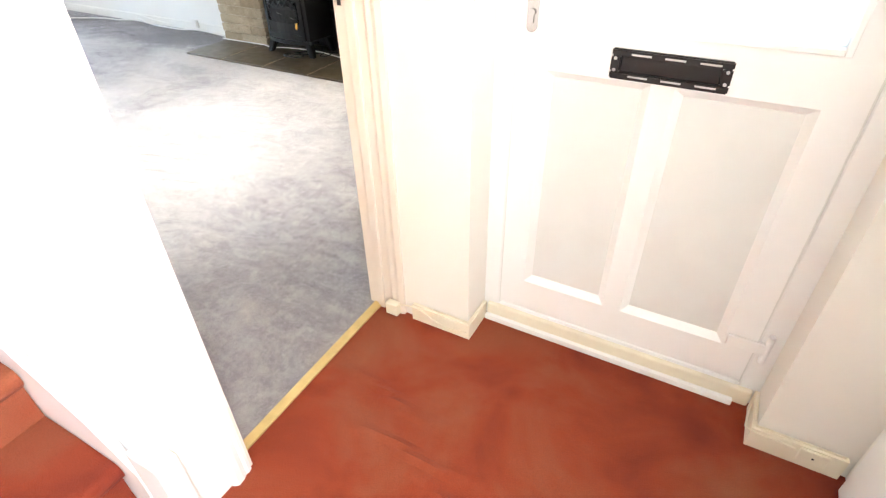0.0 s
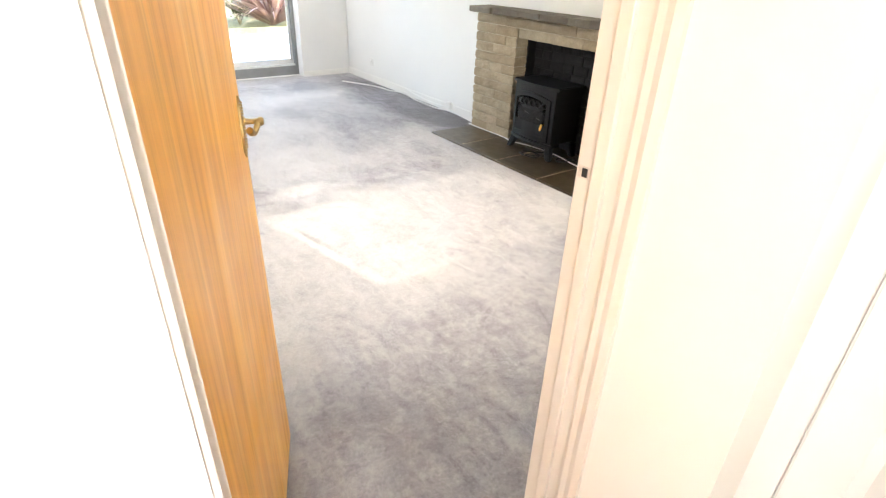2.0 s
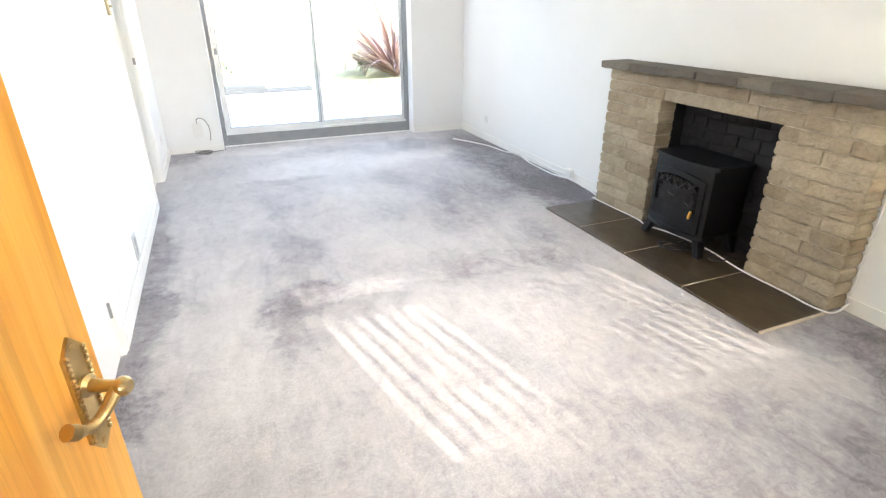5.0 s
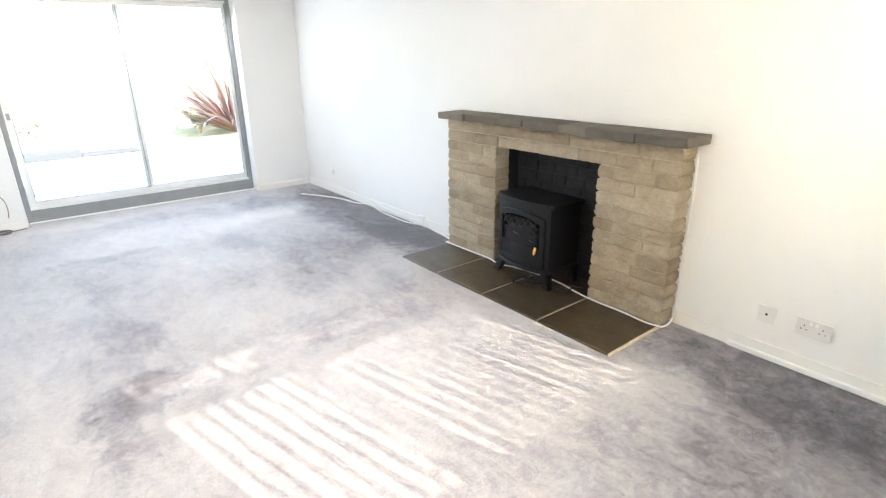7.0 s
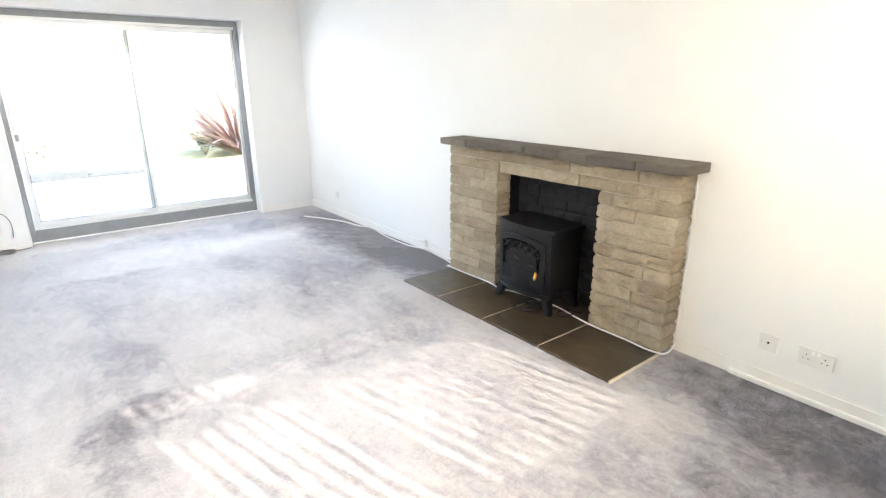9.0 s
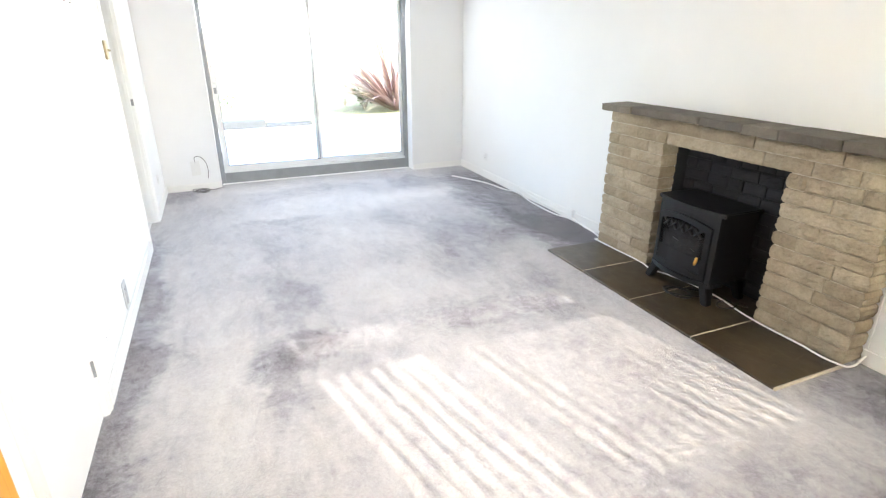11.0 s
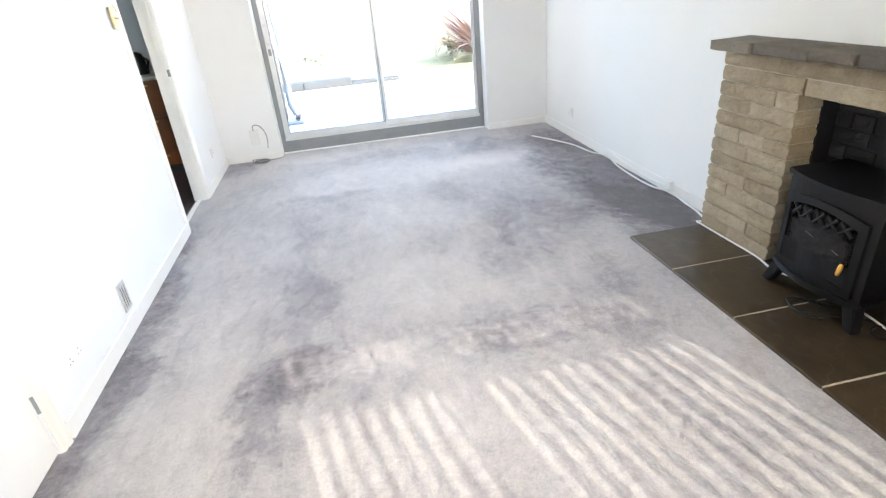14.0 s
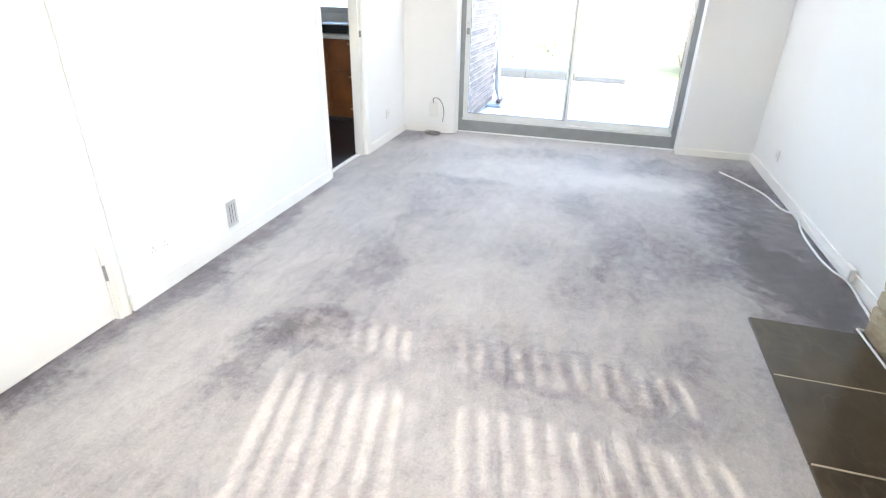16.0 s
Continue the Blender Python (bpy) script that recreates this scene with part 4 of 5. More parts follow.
part("fuel_bed", bed, plain("ash_grey_coals", (0.0085, 0.0075, 0.0075), 0.9, 0, 0.7, 28, 0.4, 120), sdoor, "grey imitation coals behind the glass")
ASH = plain("pale_ash", (0.12, 0.115, 0.112), 0.9)
for a, b in (((-0.055, -0.0048, 0.338), (-0.005, -0.0048, 0.328)), ((0.085, -0.0048, 0.312), (0.115, -0.0048, 0.300))):
    stick = bmesh.new()
    tube(stick, a, b, 0.0028, 0.0018, 6)
    on_front(stick, 0.0015)
    part("log", stick, ASH, sdoor, "pale ashy stick")
sill = boxes((-0.1715, 0.1715, -0.012, 0.0, 0.172, 0.266), bevel=0.003)
on_front(sill, 0.0015)
part("lower_panel", sill, BLACK, sdoor)
for k in range(5):
    c = -0.124 + k * 0.062
    for s in (-1, 1):
        lat = bmesh.new()
        tube(lat, (c - s * 0.025, -0.007, 0.392), (c + s * 0.025, -0.007, 0.430 + 0.02 * (1 - (c / 0.165) ** 2)), 0.0085, None, 8)
        on_front(lat, 0.002)
        part("lattice_bar", lat, BLACK, sdoor)
hd = bmesh.new()
lathe(hd, (0.146, front_y(0.146) - 0.016, 0.275), (0.0, -0.25, -1), [(0, 0.006), (0.010, 0.009), (0.030, 0.010), (0.045, 0.008), (0.05, 0.003)])
part("door_handle", hd, plain("gold_handle", (0.80, 0.45, 0.10), 0.3, 0.9, 0.1, 30), sdoor, "gold door handle", True)
for zz in (0.22, 0.40):
    hg = bmesh.new()
    tube(hg, (-0.197, front_y(0.19) - 0.008, zz - 0.018), (-0.197, front_y(0.19) - 0.008, zz + 0.018), 0.007)
    part("hinge", hg, BLACK, sdoor)
cable("stove_cable", [(-3.05, 3.92, 0.018), (-3.16, 3.82, 0.017), (-3.24, 3.72, 0.019), (-3.17, 3.66, 0.030), (-3.07, 3.69, 0.022), (-3.08, 3.77, 0.018), (-3.19, 3.75, 0.026), (-3.20, 3.68, 0.017), (-3.10, 3.67, 0.036), (-3.05, 3.80, 0.018), (-2.93, 3.92, 0.018), (-2.85, 3.86, 0.03), (-2.90, 3.80, 0.018), (-2.95, 3.88, 0.018), (-2.84, 3.95, 0.018)], 0.0042, plain("black_rubber", (0.010, 0.010, 0.010), 0.7), "coiled black cable lying on the hearth", "cable")

# ---- white cables and fittings along the fireplace wall ----
cable("wall_cable", [(-6.49, 3.66, 0.006), (-6.24, 3.79, 0.006), (-6.01, 3.885, 0.006), (-5.70, 3.935, 0.007), (-5.50, 3.972, 0.03), (-5.34, 3.955, 0.008), (-5.05, 3.935, 0.006), (-4.77, 3.945, 0.006), (-4.60, 3.972, 0.02), (-4.42, 3.965, 0.01), (-4.22, 3.945, 0.006), (-4.125, 3.90, 0.010), (-4.115, 3.85, 0.018)], 0.0065, WHITECABLE, "white cable trailing over the carpet by the skirting", "cable")
cable("skirting_cable", [(-5.50, 3.974, 0.075), (-5.2, 3.976, 0.04), (-4.9, 3.976, 0.03), (-4.66, 3.976, 0.045)], 0.005, WHITECABLE, "white cable run along the skirting board", "cable")
cable("hearth_cable", [(-4.115, 3.845, 0.0195), (-3.85, 3.848, 0.0195), (-3.60, 3.850, 0.0195), (-3.48, 3.83, 0.0195), (-3.36, 3.87, 0.0195), (-3.10, 3.90, 0.0195), (-2.95, 3.89, 0.0195), (-2.80, 3.858, 0.0195), (-2.70, 3.846, 0.0195), (-2.45, 3.842, 0.0195), (-2.26, 3.842, 0.018), (-2.222, 3.88, 0.012), (-2.215, 3.975, 0.05)], 0.0052, WHITECABLE, "white cable laid along the foot of the stone fireplace", "cable")
cable("riser_cable", [(-2.225, 3.985, 0.09), (-2.228, 3.988, 0.4), (-2.222, 3.988, 0.7), (-2.228, 3.988, 1.0)], 0.0055, WHITECABLE, "white cable climbing beside the stone fireplace", "cable")
jb = thing("junction_box", "small white cable junction box on the skirting board", "junction box")
part("case", boxes((-4.66, -4.575, YN - 0.045, YN - 0.0185, 0.035, 0.105), bevel=0.004), WHITECABLE, jb)
part("cover", boxes((-4.655, -4.58, YN - 0.050, YN - 0.0455, 0.040, 0.100), bevel=0.002), WHITECABLE, jb)


def plate_at(name, label, m, w, h, holes, mat=PLATE, group=""):
    """A wall plate in its own frame: x along the wall, y out of it, z up."""
    t = thing(name, label, "socket" if "socket" in name else "wall plate", m, group)
    part("faceplate", boxes((-w / 2, w / 2, 0.0008, 0.009, -h / 2, h / 2), bevel=0.003), mat, t)
    for x, z, hw, hh, kind in holes:
        if kind == "slot":
            part("slot", boxes((x - hw, x + hw, 0.0088, 0.0096, z - hh, z + hh)), DARKHOLE, t)
        elif kind == "switch":
            part("switch", boxes((x - hw, x + hw, 0.009, 0.0125, z - hh, z + hh), bevel=0.0015), UPVC, t)
        else:
            s = bmesh.new()
            tube(s, (x, 0.0088, z), (x, 0.0105, z), hw)
            part("screw" if kind == "screw" else "jack", s, GREYPLATE if kind == "screw" else DARKHOLE, t)
    return t


def outlet(cx):
    return [(cx, 0.010, 0.002, 0.0042, "slot"), (cx - 0.011, -0.010, 0.0036, 0.0018, "slot"), (cx + 0.011, -0.010, 0.0036, 0.0018, "slot")]


north = Matrix.Rotation(radians(180), 4, "Z")
east_of_west = Matrix.Rotation(radians(-90), 4, "Z")
plate_at("aerial_socket", "white square aerial socket above the skirting", Matrix.Translation((-1.772, YN, 0.226)) @ north, 0.086, 0.086, [(0, 0, 0.006, 0, "jack"), (0.03, 0, 0.003, 0, "screw"), (-0.03, 0, 0.003, 0, "screw")])
plate_at("wall_socket", "white double wall socket above the skirting", Matrix.Translation((-1.57, YN, 0.224)) @ north, 0.147, 0.086, outlet(0.038) + outlet(-0.038) + [(0.012, 0.024, 0.006, 0.009, "switch"), (-0.012, 0.024, 0.006, 0.009, "switch")])
plate_at("wall_socket", "white single wall socket low on the wall", Matrix.Translation((-6.32, YN, 0.236)) @ north, 0.086, 0.086, outlet(0) + [(0.028, 0.024, 0.006, 0.009, "switch")])
plate_at("wall_socket", "white double wall socket on the side wall", Matrix.Translation((-3.50, YS, 0.225)), 0.147, 0.086, outlet(0.038) + outlet(-0.038), UPVC)
plate_at("wall_socket", "white single wall socket past the kitchen doorway", Matrix.Translation((-6.50, YS, 0.26)), 0.086, 0.086, outlet(0))
vent = plate_at("grey_wall_plate", "grey ribbed metal plate low on the white wall", Matrix.Translation((-4.055, YS, 0.178)), 0.085, 0.15, [(-0.022, 0, 0.0016, 0.055, "slot"), (0.0, 0, 0.0016, 0.055, "slot"), (0.022, 0, 0.0016, 0.055, "slot")], GREYPLATE)
patio_sock = plate_at("cable_outlet", "white cable outlet plate with a grey lead beside the patio door", Matrix.Translation((XW, 0.962, 0.232)) @ east_of_west, 0.088, 0.15, [(0.0, 0.05, 0.003, 0, "screw"), (0.0, -0.05, 0.003, 0, "screw")])
cable("outlet_cable", [(XW + 0.012, 0.965, 0.30), (XW + 0.014, 0.968, 0.345), (XW + 0.016, 1.01, 0.352), (XW + 0.016, 1.055, 0.31), (XW + 0.014, 1.078, 0.22), (XW + 0.018, 1.068, 0.12)], 0.0036, plain("grey_lead", (0.14, 0.135, 0.13), 0.5), "thin grey lead looping down from its outlet", "cable")
coil = [(XW + 0.10 + (0.05 + 0.012 * math.sin(k)) * math.cos(k * 0.9), 0.99 + (0.075 + 0.012 * math.cos(k * 1.3)) * math.sin(k * 0.9), 0.005 + 0.0012 * k) for k in range(20)]
cable("coiled_cable", coil + [(XW + 0.05, 1.12, 0.006), (XW + 0.0, 1.20, 0.006)], 0.0035, plain("grey_cable", (0.16, 0.15, 0.15), 0.5), "coil of dark grey cable lying on the carpet", "cable")

# vent grille and brass switch on the side wall
grille = thing("vent_grille", "white louvred ventilation grille high on the wall", "vent", Matrix.Translation((-4.34, YS, 1.75)))
part("frame", boxes((-0.13, 0.13, 0.0008, 0.012, -0.13, -0.105), (-0.13, 0.13, 0.0008, 0.012, 0.105, 0.13), (-0.13, -0.105, 0.0008, 0.012, -0.105, 0.105), (0.105, 0.13, 0.0008, 0.012, -0.105, 0.105), (-0.008, 0.008, 0.0008, 0.011, -0.105, 0.105), bevel=0.002), UPVC, grille)
part("backing", boxes((-0.105, 0.105, 0.0008, 0.002, -0.105, 0.105)), DARKHOLE, grille)
for k in range(14):
    lou = bmesh.new()
    z = -0.098 + k * 0.015
    prism(lou, [(0.002, z + 0.006), (0.010, z), (0.010, z + 0.0025), (0.002, z + 0.0085)], "x", -0.105, 0.105)
    part("slat", lou, UPVC, grille)
DULLBRASS = plain("dull_brass", (0.40, 0.33, 0.20), 0.45, 0.7, 0.15, 40)
sw = thing("light_switch", "brass dolly light switch plate beside the kitchen doorway", "light switch", Matrix.Translation((-5.16, YS, 1.415)))
part("faceplate", boxes((-0.040, 0.040, 0.0008, 0.016, -0.058, 0.058), bevel=0.005), DULLBRASS, sw)
tg = bmesh.new()
lathe(tg, (0, 0.014, 0), (0, 1, -0.3), [(0, 0.008), (0.005, 0.006), (0.014, 0.007), (0.02, 0.004)])
part("toggle", tg, DULLBRASS, sw, "", True)
keep = thing("door_keep", "small dark metal door keep in the kitchen lining", "strike plate")
part("plate", boxes((KIT_X0 + 0.0005, KIT_X0 + 0.005, YS - 0.016, YS + 0.003, 0.985, 1.035)), FRAMEGREY, keep)

# hall cable fittings
nb = thing("junction_box", "small cream cable box at the foot of the door frame", "junction box")
part("case", boxes((-0.705 + 0.008, -0.648, HY1 - 0.048, HY1 - 0.0185, 0.012, 0.062), bevel=0.004), CREAMY, nb)
cable("hall_cable", [(-0.648, HY1 - 0.024, 0.055), (-0.58, HY1 - 0.022, 0.062), (-0.50, HY1 - 0.022, 0.03), (-0.45, HY1 - 0.022, 0.022), (-0.40, HY1 - 0.022, 0.028), (-0.378, HY1 - 0.022, 0.032)], 0.0028, CREAMY, "thin cream cable on the hall skirting", "cable")
plate_at("phone_socket", "aged cream phone socket fixed to the hall skirting", Matrix.Translation((0.655, HY1 - 0.018, 0.052)) @ north, 0.07, 0.046, [(0.0, 0, 0.003, 0, "jack")], CREAMY)
cable("phone_cable", [(FD_X1 - 0.02, 1.56, 0.075), (FD_X1 - 0.022, 1.52, 0.045), (FD_X1 - 0.018, HY1 - 0.02, 0.07), (0.56, HY1 - 0.024, 0.068), (0.61, HY1 - 0.024, 0.064)], 0.0028, CREAMY, "thin cream phone cable round the skirting corner", "cable")

# ---- patio door ----
PX0 = XW - 0.15
patio = thing("patio_door", "silver aluminium sliding patio door in a grey timber frame", "patio door")
tagged(patio, kind="structure")
part("outer_frame", boxes((PX0 - 0.09, PX0, PAT_Y0 + 0.002, PAT_Y0 + 0.045, 0.0, PAT_H - 0.002), (PX0 - 0.09, PX0, PAT_Y1 - 0.045, PAT_Y1 - 0.002, 0.0, PAT_H - 0.002), (PX0 - 0.09, PX0, PAT_Y0 + 0.045, PAT_Y1 - 0.045, PAT_H - 0.06, PAT_H - 0.002)), FRAMEGREY, patio, "grey painted timber frame")
part("sill", boxes((PX0 - 0.10, PX0 + 0.012, PAT_Y0 + 0.046, PAT_Y1 - 0.046, 0.0, 0.122), bevel=0.005), FRAMEGREY, patio, "deep grey painted timber sill")
part("carpet_trim", boxes((PX0 + 0.013, PX0 + 0.03, PAT_Y0 + 0.01, PAT_Y1 - 0.01, 0.0, 0.012), bevel=0.003), UPVC, patio, "pale strip at the carpet edge")
A0, A1, MID = PAT_Y0 + 0.046, PAT_Y1 - 0.046, 2.285
part("track", boxes((PX0 - 0.08, PX0 + 0.006, A0, A1, 0.1225, 0.142), (PX0 - 0.08, PX0 + 0.006, A0, A1, PAT_H - 0.085, PAT_H - 0.0605)), ALU, patio)
for name, ya, yb, x0, lab in (("sliding_panel", A0 + 0.002, MID + 0.028, PX0 - 0.034, "sliding aluminium glass panel"), ("fixed_panel", MID - 0.028, A1 - 0.002, PX0 - 0.072, "fixed aluminium glass panel")):
    z0, z1 = 0.143, PAT_H - 0.086
    x1 = x0 + 0.032
    wa = 0.052 if name == "sliding_panel" else 0.030
    wb = 0.030
    pn = part(name, boxes((x0, x1, ya, ya + wa, z0, z1), (x0, x1, yb - wb, yb, z0, z1), (x0, x1, ya + wa, yb - wb, z0, z0 + 0.052), (x0, x1, ya + wa, yb - wb, z1 - 0.05, z1), bevel=0.002, segments=1), ALU, patio, lab)
    gl = part("pane", boxes((x0 + 0.012, x0 + 0.018, ya + wa - 0.004, yb - wb + 0.004, z0 + 0.048, z1 - 0.046)), GLASS, pn)
    gl.visible_shadow = False
    part("gasket", boxes((x1 + 0.0003, x1 + 0.002, ya + wa, yb - wb, z0 + 0.052, z0 + 0.057), (x1 + 0.0003, x1 + 0.002, ya + wa, ya + wa + 0.004, z0 + 0.057, z1 - 0.05), (x1 + 0.0003, x1 + 0.002, yb - wb - 0.004, yb - wb, z0 + 0.057, z1 - 0.05)), BLACKP, pn)
    if name == "sliding_panel":
        hnd = part("handle", boxes((x1, x1 + 0.030, ya + 0.014, ya + 0.036, 1.05, 1.235), bevel=0.005), GREYPLATE, pn, "grey pull handle")
        part("grip", boxes((x1 + 0.030, x1 + 0.038, ya + 0.010, ya + 0.046, 1.07, 1.215), bevel=0.003), ALU, hnd)
        lk = bmesh.new()
        tube(lk, (x1, ya + 0.026, 0.985), (x1 + 0.014, ya + 0.026, 0.985), 0.012)
        box(lk, x1, x1 + 0.006, ya + 0.012, ya + 0.040, 0.955, 1.015)
        part("lock", lk, FRAMEGREY, pn, "grey keyed lock")

# ---- front window of the lounge with vertical blinds ----
win = thing("window_1", "white framed lounge front window", "window")
tagged(win, kind="structure")
part("frame", boxes((XE + 0.16, XE + 0.22, WIN_Y0, WIN_Y0 + 0.05, WIN_Z0, WIN_Z1), (XE + 0.16, XE + 0.22, WIN_Y1 - 0.05, WIN_Y1, WIN_Z0, WIN_Z1), (XE + 0.16, XE + 0.22, WIN_Y0 + 0.05, WIN_Y1 - 0.05, WIN_Z0, WIN_Z0 + 0.05), (XE + 0.16, XE + 0.22, WIN_Y0 + 0.05, WIN_Y1 - 0.05, WIN_Z1 - 0.05, WIN_Z1), (XE + 0.16, XE + 0.22, 2.69, 2.82, WIN_Z0 + 0.05, 1.90), (XE + 0.16, XE + 0.22, WIN_Y0 + 0.05, WIN_Y1 - 0.05, 1.90, 2.01), (XE + 0.16, XE + 0.22, 2.69, 2.82, 2.01, WIN_Z1 - 0.05)), UPVC, win)
gp = part("pane", boxes((XE + 0.185, XE + 0.191, WIN_Y0 + 0.05, WIN_Y1 - 0.05, WIN_Z0 + 0.05, WIN_Z1 - 0.05)), GLASS, win)
gp.visible_shadow = False
part("window_sill", boxes((XE - 0.03, XE + 0.159, WIN_Y0 + 0.002, WIN_Y1 - 0.002, WIN_Z0 + 0.001, WIN_Z0 + 0.022), bevel=0.004), GLOSS, win)
blind = thing("vertical_blind", "cream fabric vertical blind half open at the window", "blind")
part("headrail", boxes((XE + 0.075, XE + 0.115, WIN_Y0 + 0.01, WIN_Y1 - 0.01, WIN_Z1 - 0.036, WIN_Z1 - 0.002), bevel=0.003), UPVC, blind)
n_slat = 22
for k in range(n_slat):
    yc = WIN_Y0 + 0.055 + k * (WIN_Y1 - WIN_Y0 - 0.11) / (n_slat - 1)
    turn = 57.0 if k < 4 else (53.0 if k < 9 else 46.0)
    slat = boxes((-0.0006, 0.0006, -0.0445, 0.0445, WIN_Z0 + 0.035, WIN_Z1 - 0.037))
    so = part("slat", slat, FABRIC, blind)
    so.matrix_basis = Matrix.Translation((XE + 0.095, yc, 0)) @ Matrix.Rotation(radians(-turn), 4, "Z")

# unseen hall window behind the walker, added as an opening for the hall's light
hw = thing("window_2", "unseen hall side window added to light the hall", "window")
tagged(hw, kind="structure")
part("frame", boxes((HX1 + 0.08, HX1 + 0.14, -0.75, -0.70, 0.8, 2.1), (HX1 + 0.08, HX1 + 0.14, 0.30, 0.35, 0.8, 2.1), (HX1 + 0.08, HX1 + 0.14, -0.70, 0.30, 0.8, 0.85), (HX1 + 0.08, HX1 + 0.14, -0.70, 0.30, 2.05, 2.1)), UPVC, hw)
hp2 = part("pane", boxes((HX1 + 0.105, HX1 + 0.111, -0.70, 0.30, 0.85, 2.05)), GLASS, hw)
hp2.visible_shadow = False

# ---- kitchen seen through its doorway ----
for k in range(3):
    y1 = 0.36 - k * 0.6
    ku = thing("kitchen_unit", "orange wood kitchen base unit with drawers", "kitchen unit", None, "kitchen base units")
    part("carcass", boxes((-7.59, -7.075, y1 - 0.598, y1 - 0.002, 0.05, 0.862)), UNIT, ku)
    part("plinth", boxes((-7.59, -7.12, y1 - 0.598, y1 - 0.002, 0.0, 0.05)), DARKFLOOR, ku)
    for za, zb in ((0.060, 0.19), (0.203, 0.525), (0.538, 0.855)):
        dw = part("drawer_front", boxes((-7.075, -7.055, y1 - 0.592, y1 - 0.008, za, zb), bevel=0.004), UNIT, ku)
        part("handle", boxes((-7.055, -7.035, y1 - 0.36, y1 - 0.24, zb - 0.045, zb - 0.03), bevel=0.003), OLDBRASS, dw)
wt = tagged(mesh_object("worktop", boxes((-7.598, -7.03, -1.37, 0.415, 0.8625, 0.90), bevel=0.006), WORKTOP), "pale laminate kitchen worktop", "worktop")
hob = thing("cooker", "black tabletop cooker standing on the worktop", "cooker")
part("body", boxes((-7.50, -7.18, -0.42, -0.06, 0.9015, 0.985), bevel=0.01), BLACKP, hob)
part("shelf", boxes((-7.49, -7.19, -0.41, -0.07, 0.9855, 0.997)), ALU, hob)
tv = thing("kettle", "black kettle standing on the worktop", "kettle")
kb = bmesh.new()
lathe(kb, (-7.30, 0.02, 0.901), (0, 0, 1), [(0, 0.075), (0.02, 0.08), (0.12, 0.07), (0.18, 0.055), (0.2, 0.02)])
part("body", kb, BLACKP, tv, "", True)
kh = bmesh.new()
tube(kh, (-7.30, 0.09, 0.94), (-7.30, 0.12, 1.02), 0.01)
tube(kh, (-7.30, 0.12, 1.02), (-7.30, 0.04, 1.08), 0.01)
part("handle", kh, BLACKP, tv)
kw = thing("window_3", "grey framed kitchen window over the worktop", "window")
tagged(kw, kind="structure")
part("frame", boxes((-7.70, -7.64, -1.4, -1.34, 1.08, 2.05), (-7.70, -7.64, -0.26, -0.2, 1.08, 2.05), (-7.70, -7.64, -1.34, -0.26, 1.08, 1.14), (-7.70, -7.64, -1.34, -0.26, 1.99, 2.05), (-7.70, -7.64, -0.83, -0.77, 1.14, 1.99)), ALU, kw)
kp = part("pane", boxes((-7.672, -7.666, -1.34, -0.26, 1.14, 1.99)), GLASS, kw)
kp.visible_shadow = False

# ---- garden ----
bw = thing("brick_wall", "pale red brick side wall of the extension", "wall")
tagged(bw, kind="structure")
part("core", boxes((-9.87, -7.262, 0.78, 1.04, -0.158, 2.5)), PALEMORTAR, bw)
brick_mesh = boxes((-0.1075, 0.1075, -0.011, 0.0, -0.0325, 0.0325), bevel=0.003, segments=1)
first = part("brick", brick_mesh, BRICK, bw)
first.matrix_basis = Matrix.Translation((-7.40, 1.0515, -0.10))
upper = []
for row in range(34):
    z = -0.10 + row * 0.075
    for k in range(16):
        x = -7.40 - k * 0.2225 - (0.11 if row % 2 else 0.0)
        if x < -9.76 or (row == 0 and k == 0):
            continue
        if row > 18:
            upper.append((x - 0.1075, x + 0.1075, 1.0405, 1.0515, z - 0.0325, z + 0.0325))
            continue
        ob = new("brick", first.data)
        ob.parent = bw
        ob.matrix_basis = Matrix.Translation((x, 1.0515, z))
part("upper_bricks", boxes(*upper), BRICK, bw)
pipe = thing("drainpipe", "grey plastic drainpipe at the end of the brick wall", "drainpipe")
pb = bmesh.new()
tube(pb, (-9.80, 1.10, 0.0), (-9.80, 1.10, 2.45), 0.034)
part("pipe", pb, FRAMEGREY, pipe, "", True)
pb = bmesh.new()
tube(pb, (-9.80, 1.10, 0.03), (-9.76, 1.17, -0.12), 0.036)
part("shoe", pb, FRAMEGREY, pipe, "", True)
broom = thing("broom", "white handled broom leaning on the brick wall", "broom")
pb = bmesh.new()
tube(pb, (-9.42, 1.22, -0.07), (-9.66, 1.075, 1.0), 0.014)
part("pole", pb, UPVC, broom, "", True)
part("head", boxes((-9.55, -9.29, 1.19, 1.25, -0.10, -0.06), bevel=0.005), plain("red_broom", (0.10, 0.05, 0.045), 0.6), broom, "dull red broom head")
part("bristles", boxes((-9.54, -9.30, 1.195, 1.245, -0.159, -0.10)), FRAMEGREY, broom)
tagged(mesh_object("loose_brick", boxes((-9.20, -9.08, 1.08, 1.30, -0.159, -0.10), bevel=0.006), FRAMEGREY), "dark loose brick lying on the patio", "brick")
kerb = thing("kerb", "low grey stone kerb of the raised garden", "kerb")
tagged(kerb, kind="structure")
for k in range(9):
    y = -5.24 + k * 0.92
    part("kerb_stone", boxes((-12.52, -12.22, y, y + 0.91, -0.159, (-0.022 if k < 8 else -0.10) + 0.006 * math.sin(k * 2.1)), bevel=0.012), KERB, kerb)
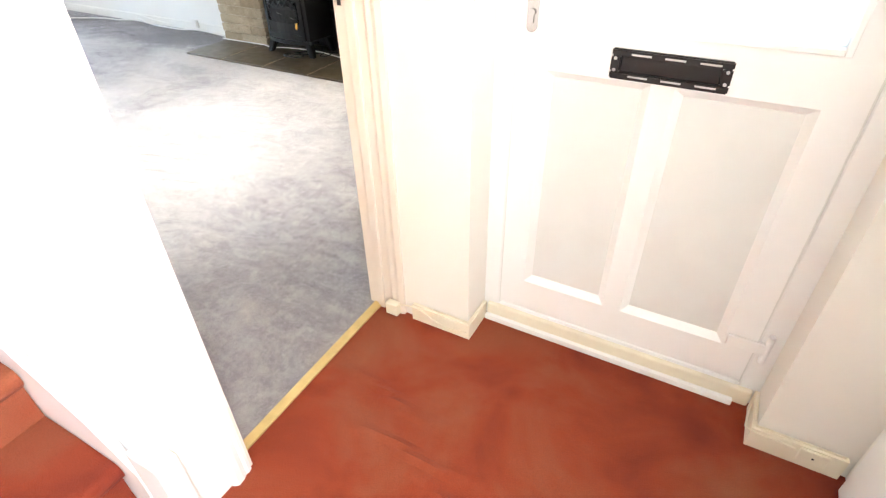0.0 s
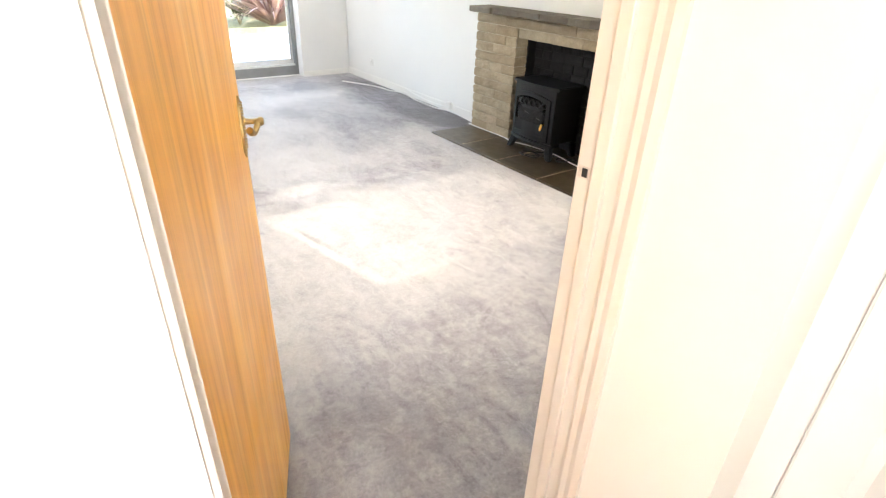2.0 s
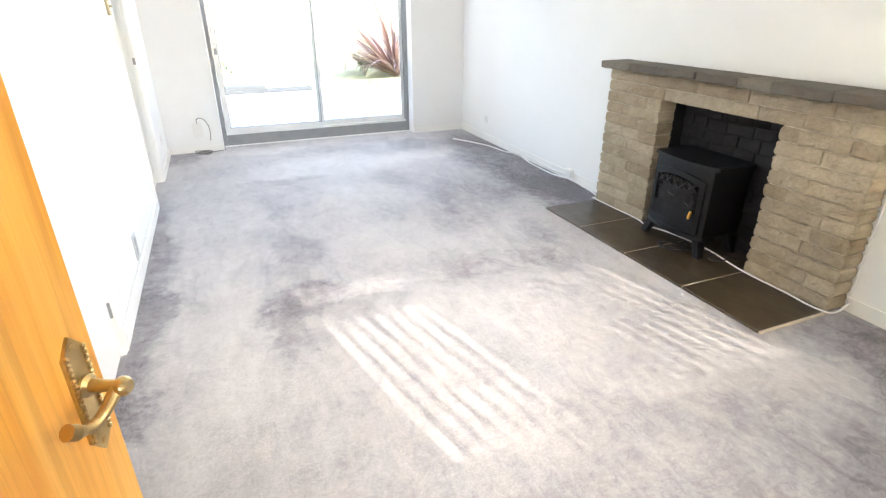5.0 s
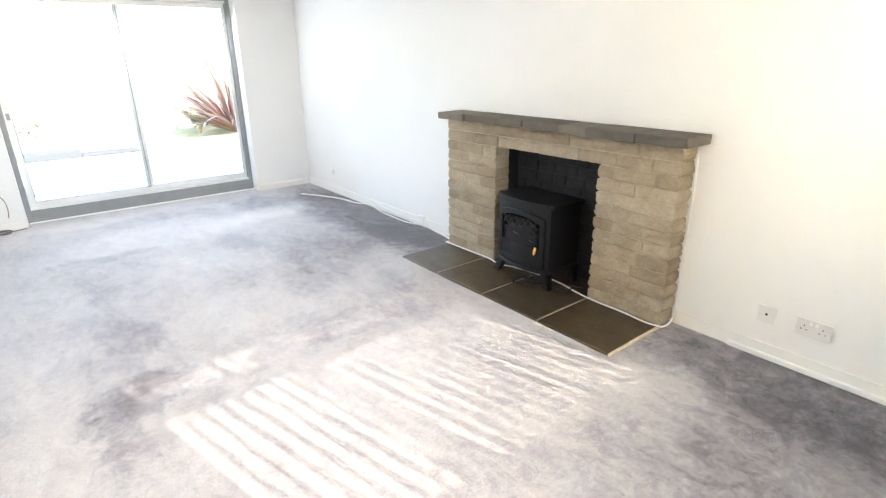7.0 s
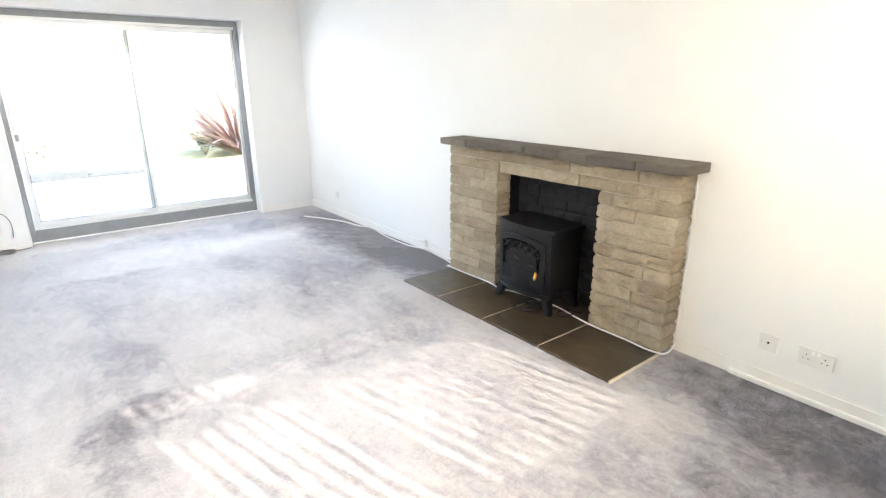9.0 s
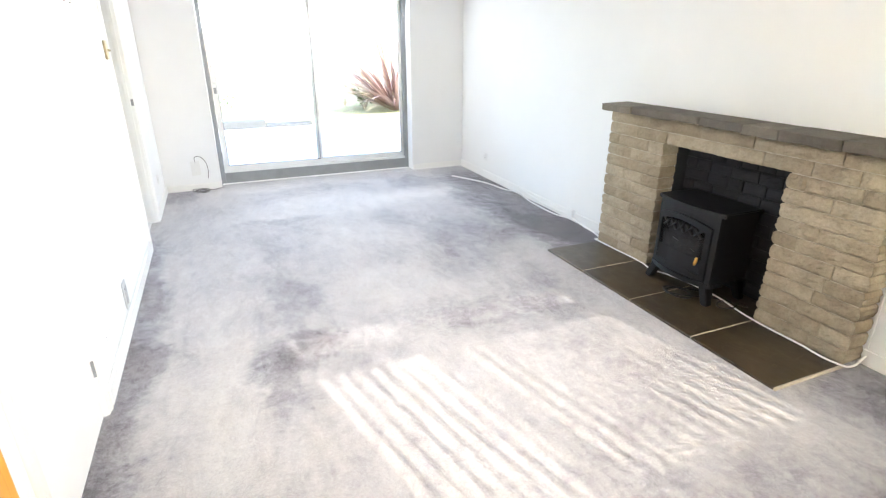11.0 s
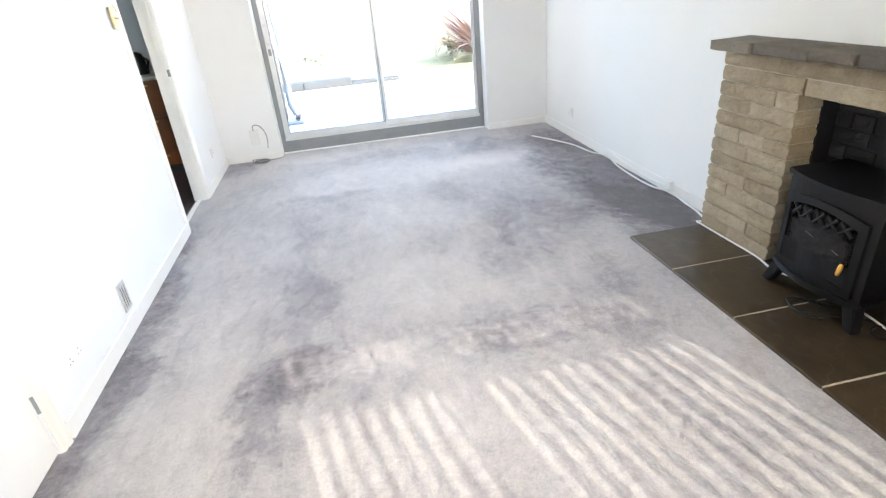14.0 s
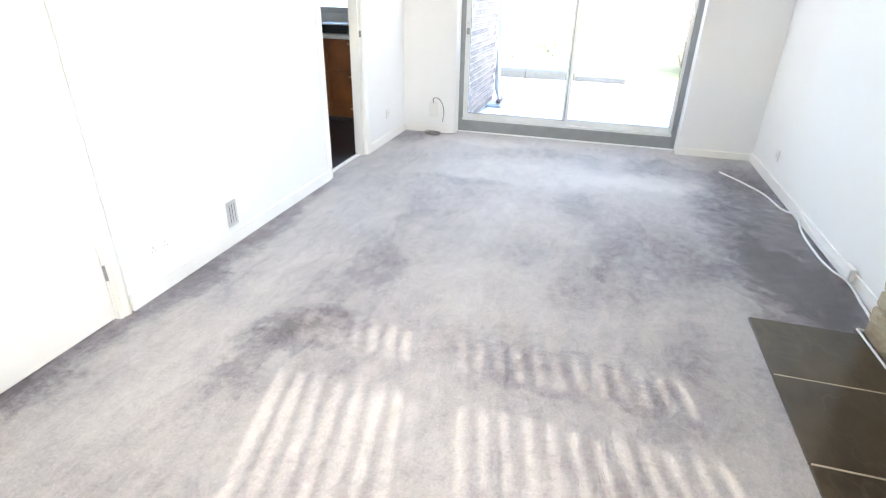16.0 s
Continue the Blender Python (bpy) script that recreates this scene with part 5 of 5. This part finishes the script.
structure("lawn", boxes((-40, -12.53, -20, 20, -0.158, -0.03)), plain("dry_pale_grass", (0.30, 0.29, 0.16), 0.95, 0, 0.25, 6, 0.6, 90), "pale sunlit lawn behind the kerb", "lawn")
planter = thing("stone_planter", "low planter of rough buff stones on the lawn", "planter")
for row in range(4):
    for k in range(2):
        part("stone", rough_stone(-13.00, -12.72, 0.55 + 0.30 * k, 0.55 + 0.30 * k + 0.28, -0.029 + row * 0.085, -0.029 + row * 0.085 + 0.08, row * 3 + k * 1.7, True, True), SAND, planter)
# paving slabs just outside the door
paving = thing("paving", "pale concrete patio paving slabs", "paving")
tagged(paving, kind="structure")
slab_mesh = boxes((-0.297, 0.297, -0.297, 0.297, -0.02, 0.02), bevel=0.004, segments=1)
sfirst = part("paving_slab", slab_mesh, PAVING, paving)
sfirst.matrix_basis = Matrix.Translation((-7.6, 1.4, -0.145))
for i in range(6):
    for j in range(7):
        if i or j:
            ob = new("paving_slab", sfirst.data)
            ob.parent = paving
            ob.matrix_basis = Matrix.Translation((-7.6 - 0.6 * i, 1.4 + 0.6 * j, -0.145 + 0.003 * math.sin(i * 5 + j * 3)))


def blade(bm, base, way, length, width, droop, segs=6):
    """A strap leaf that rises and arches over."""
    side = Vector((-way.y, way.x, 0)).normalized() if way.xy.length > 0.01 else Vector((1, 0, 0))
    prev = None
    for k in range(segs + 1):
        s = k / segs
        c = base + way * length * s + Vector((way.x, way.y, 0)) * droop * length * s * s * 0.5 - Vector((0, 0, 1)) * droop * length * s * s * 0.6
        w = width * (1 - s) ** 0.6 * (0.5 + 0.5 * min(1, s * 4))
        pair = (bm.verts.new(c - side * w), bm.verts.new(c + side * w))
        if prev:
            bm.faces.new((prev[0], prev[1], pair[1], pair[0]))
        prev = pair


def spiky(name, label, at, count, height, mat, seed, lean=0.75):
    r = random.Random(seed)
    t = thing(name, label, "plant", Matrix.Translation(at))
    bm = bmesh.new()
    for k in range(count):
        a, q = r.uniform(0, 2 * math.pi), r.uniform(0.3, lean)
        way = Vector((math.cos(a) * q, math.sin(a) * q, 1.0)).normalized()
        blade(bm, Vector((math.cos(a) * 0.08 * r.random(), math.sin(a) * 0.08 * r.random(), 0)), way, height * r.uniform(0.4, 1.15), r.uniform(0.022, 0.042), r.uniform(0.05, 0.55))
    part("leaves", bm, mat, t)
    return t


spiky("flax_plant", "bronze red spiky flax plant in the garden", (-12.9, 5.02, -0.03), 420, 2.7, LEAFRED, 3, 2.5)


def shrub(label, at, size, seed, twigs=7, leaves=26):
    r = random.Random(seed)
    t = thing("shrub", label, "shrub", Matrix.Translation(at))
    stem, crown = bmesh.new(), bmesh.new()
    for k in range(twigs):
        a = 2 * math.pi * k / twigs + r.uniform(-0.3, 0.3)
        tip = Vector((math.cos(a) * size * 0.45, math.sin(a) * size * 0.45, size * r.uniform(0.6, 1.0)))
        tube(stem, (0, 0, 0), tip, 0.012, 0.004, 6)
        for q in range(leaves):
            c = tip * r.uniform(0.45, 1.05) + Vector((r.uniform(-1, 1), r.uniform(-1, 1), r.uniform(-1, 1))) * size * 0.16
            u = Vector((r.uniform(-1, 1), r.uniform(-1, 1), r.uniform(-0.4, 0.8))).normalized()
            v = u.orthogonal().normalized()
            s = r.uniform(0.02, 0.045)
            crown.faces.new([crown.verts.new(c + u * s * p + v * s * 0.5 * w) for p, w in ((-1, 0), (0, 1), (1, 0), (0, -1))])
    part("stems", stem, FENCE, t)
    part("leaves", crown, LEAFGREEN, t)


shrub("low yellow green shrub beside the flax plant", (-13.1, 4.35, -0.03), 0.46, 1)
shrub("sparse green shrub against the pale garden", (-14.2, 2.0, -0.03), 1.35, 2, 6, 14)
shrub("sparse green shrub tied to a stake", (-14.2, 4.15, -0.03), 1.2, 4, 5, 12)
shrub("low green shrub by the kerb", (-13.5, 1.4, -0.03), 0.5, 6, 6, 18)
fence = thing("fence", "weathered pale timber garden fence", "fence")
tagged(fence, kind="structure")
board_mesh = boxes((-0.009, 0.009, -0.072, 0.072, 0.0, 1.65), bevel=0.003, segments=1)
bfirst = part("board", board_mesh, FENCE, fence)
bfirst.matrix_basis = Matrix.Translation((-16.0, -4.0, 0.03))
for k in range(1, 90):
    ob = new("board", bfirst.data)
    ob.parent = fence
    ob.matrix_basis = Matrix.Translation((-16.0, -4.0 + k * 0.155, 0.03 + 0.01 * math.sin(k * 1.7)))
part("rail", boxes((-16.05, -16.01, -4.0, 10.0, 0.4, 0.48), (-16.05, -16.01, -4.0, 10.0, 1.3, 1.38)), FENCE, fence)
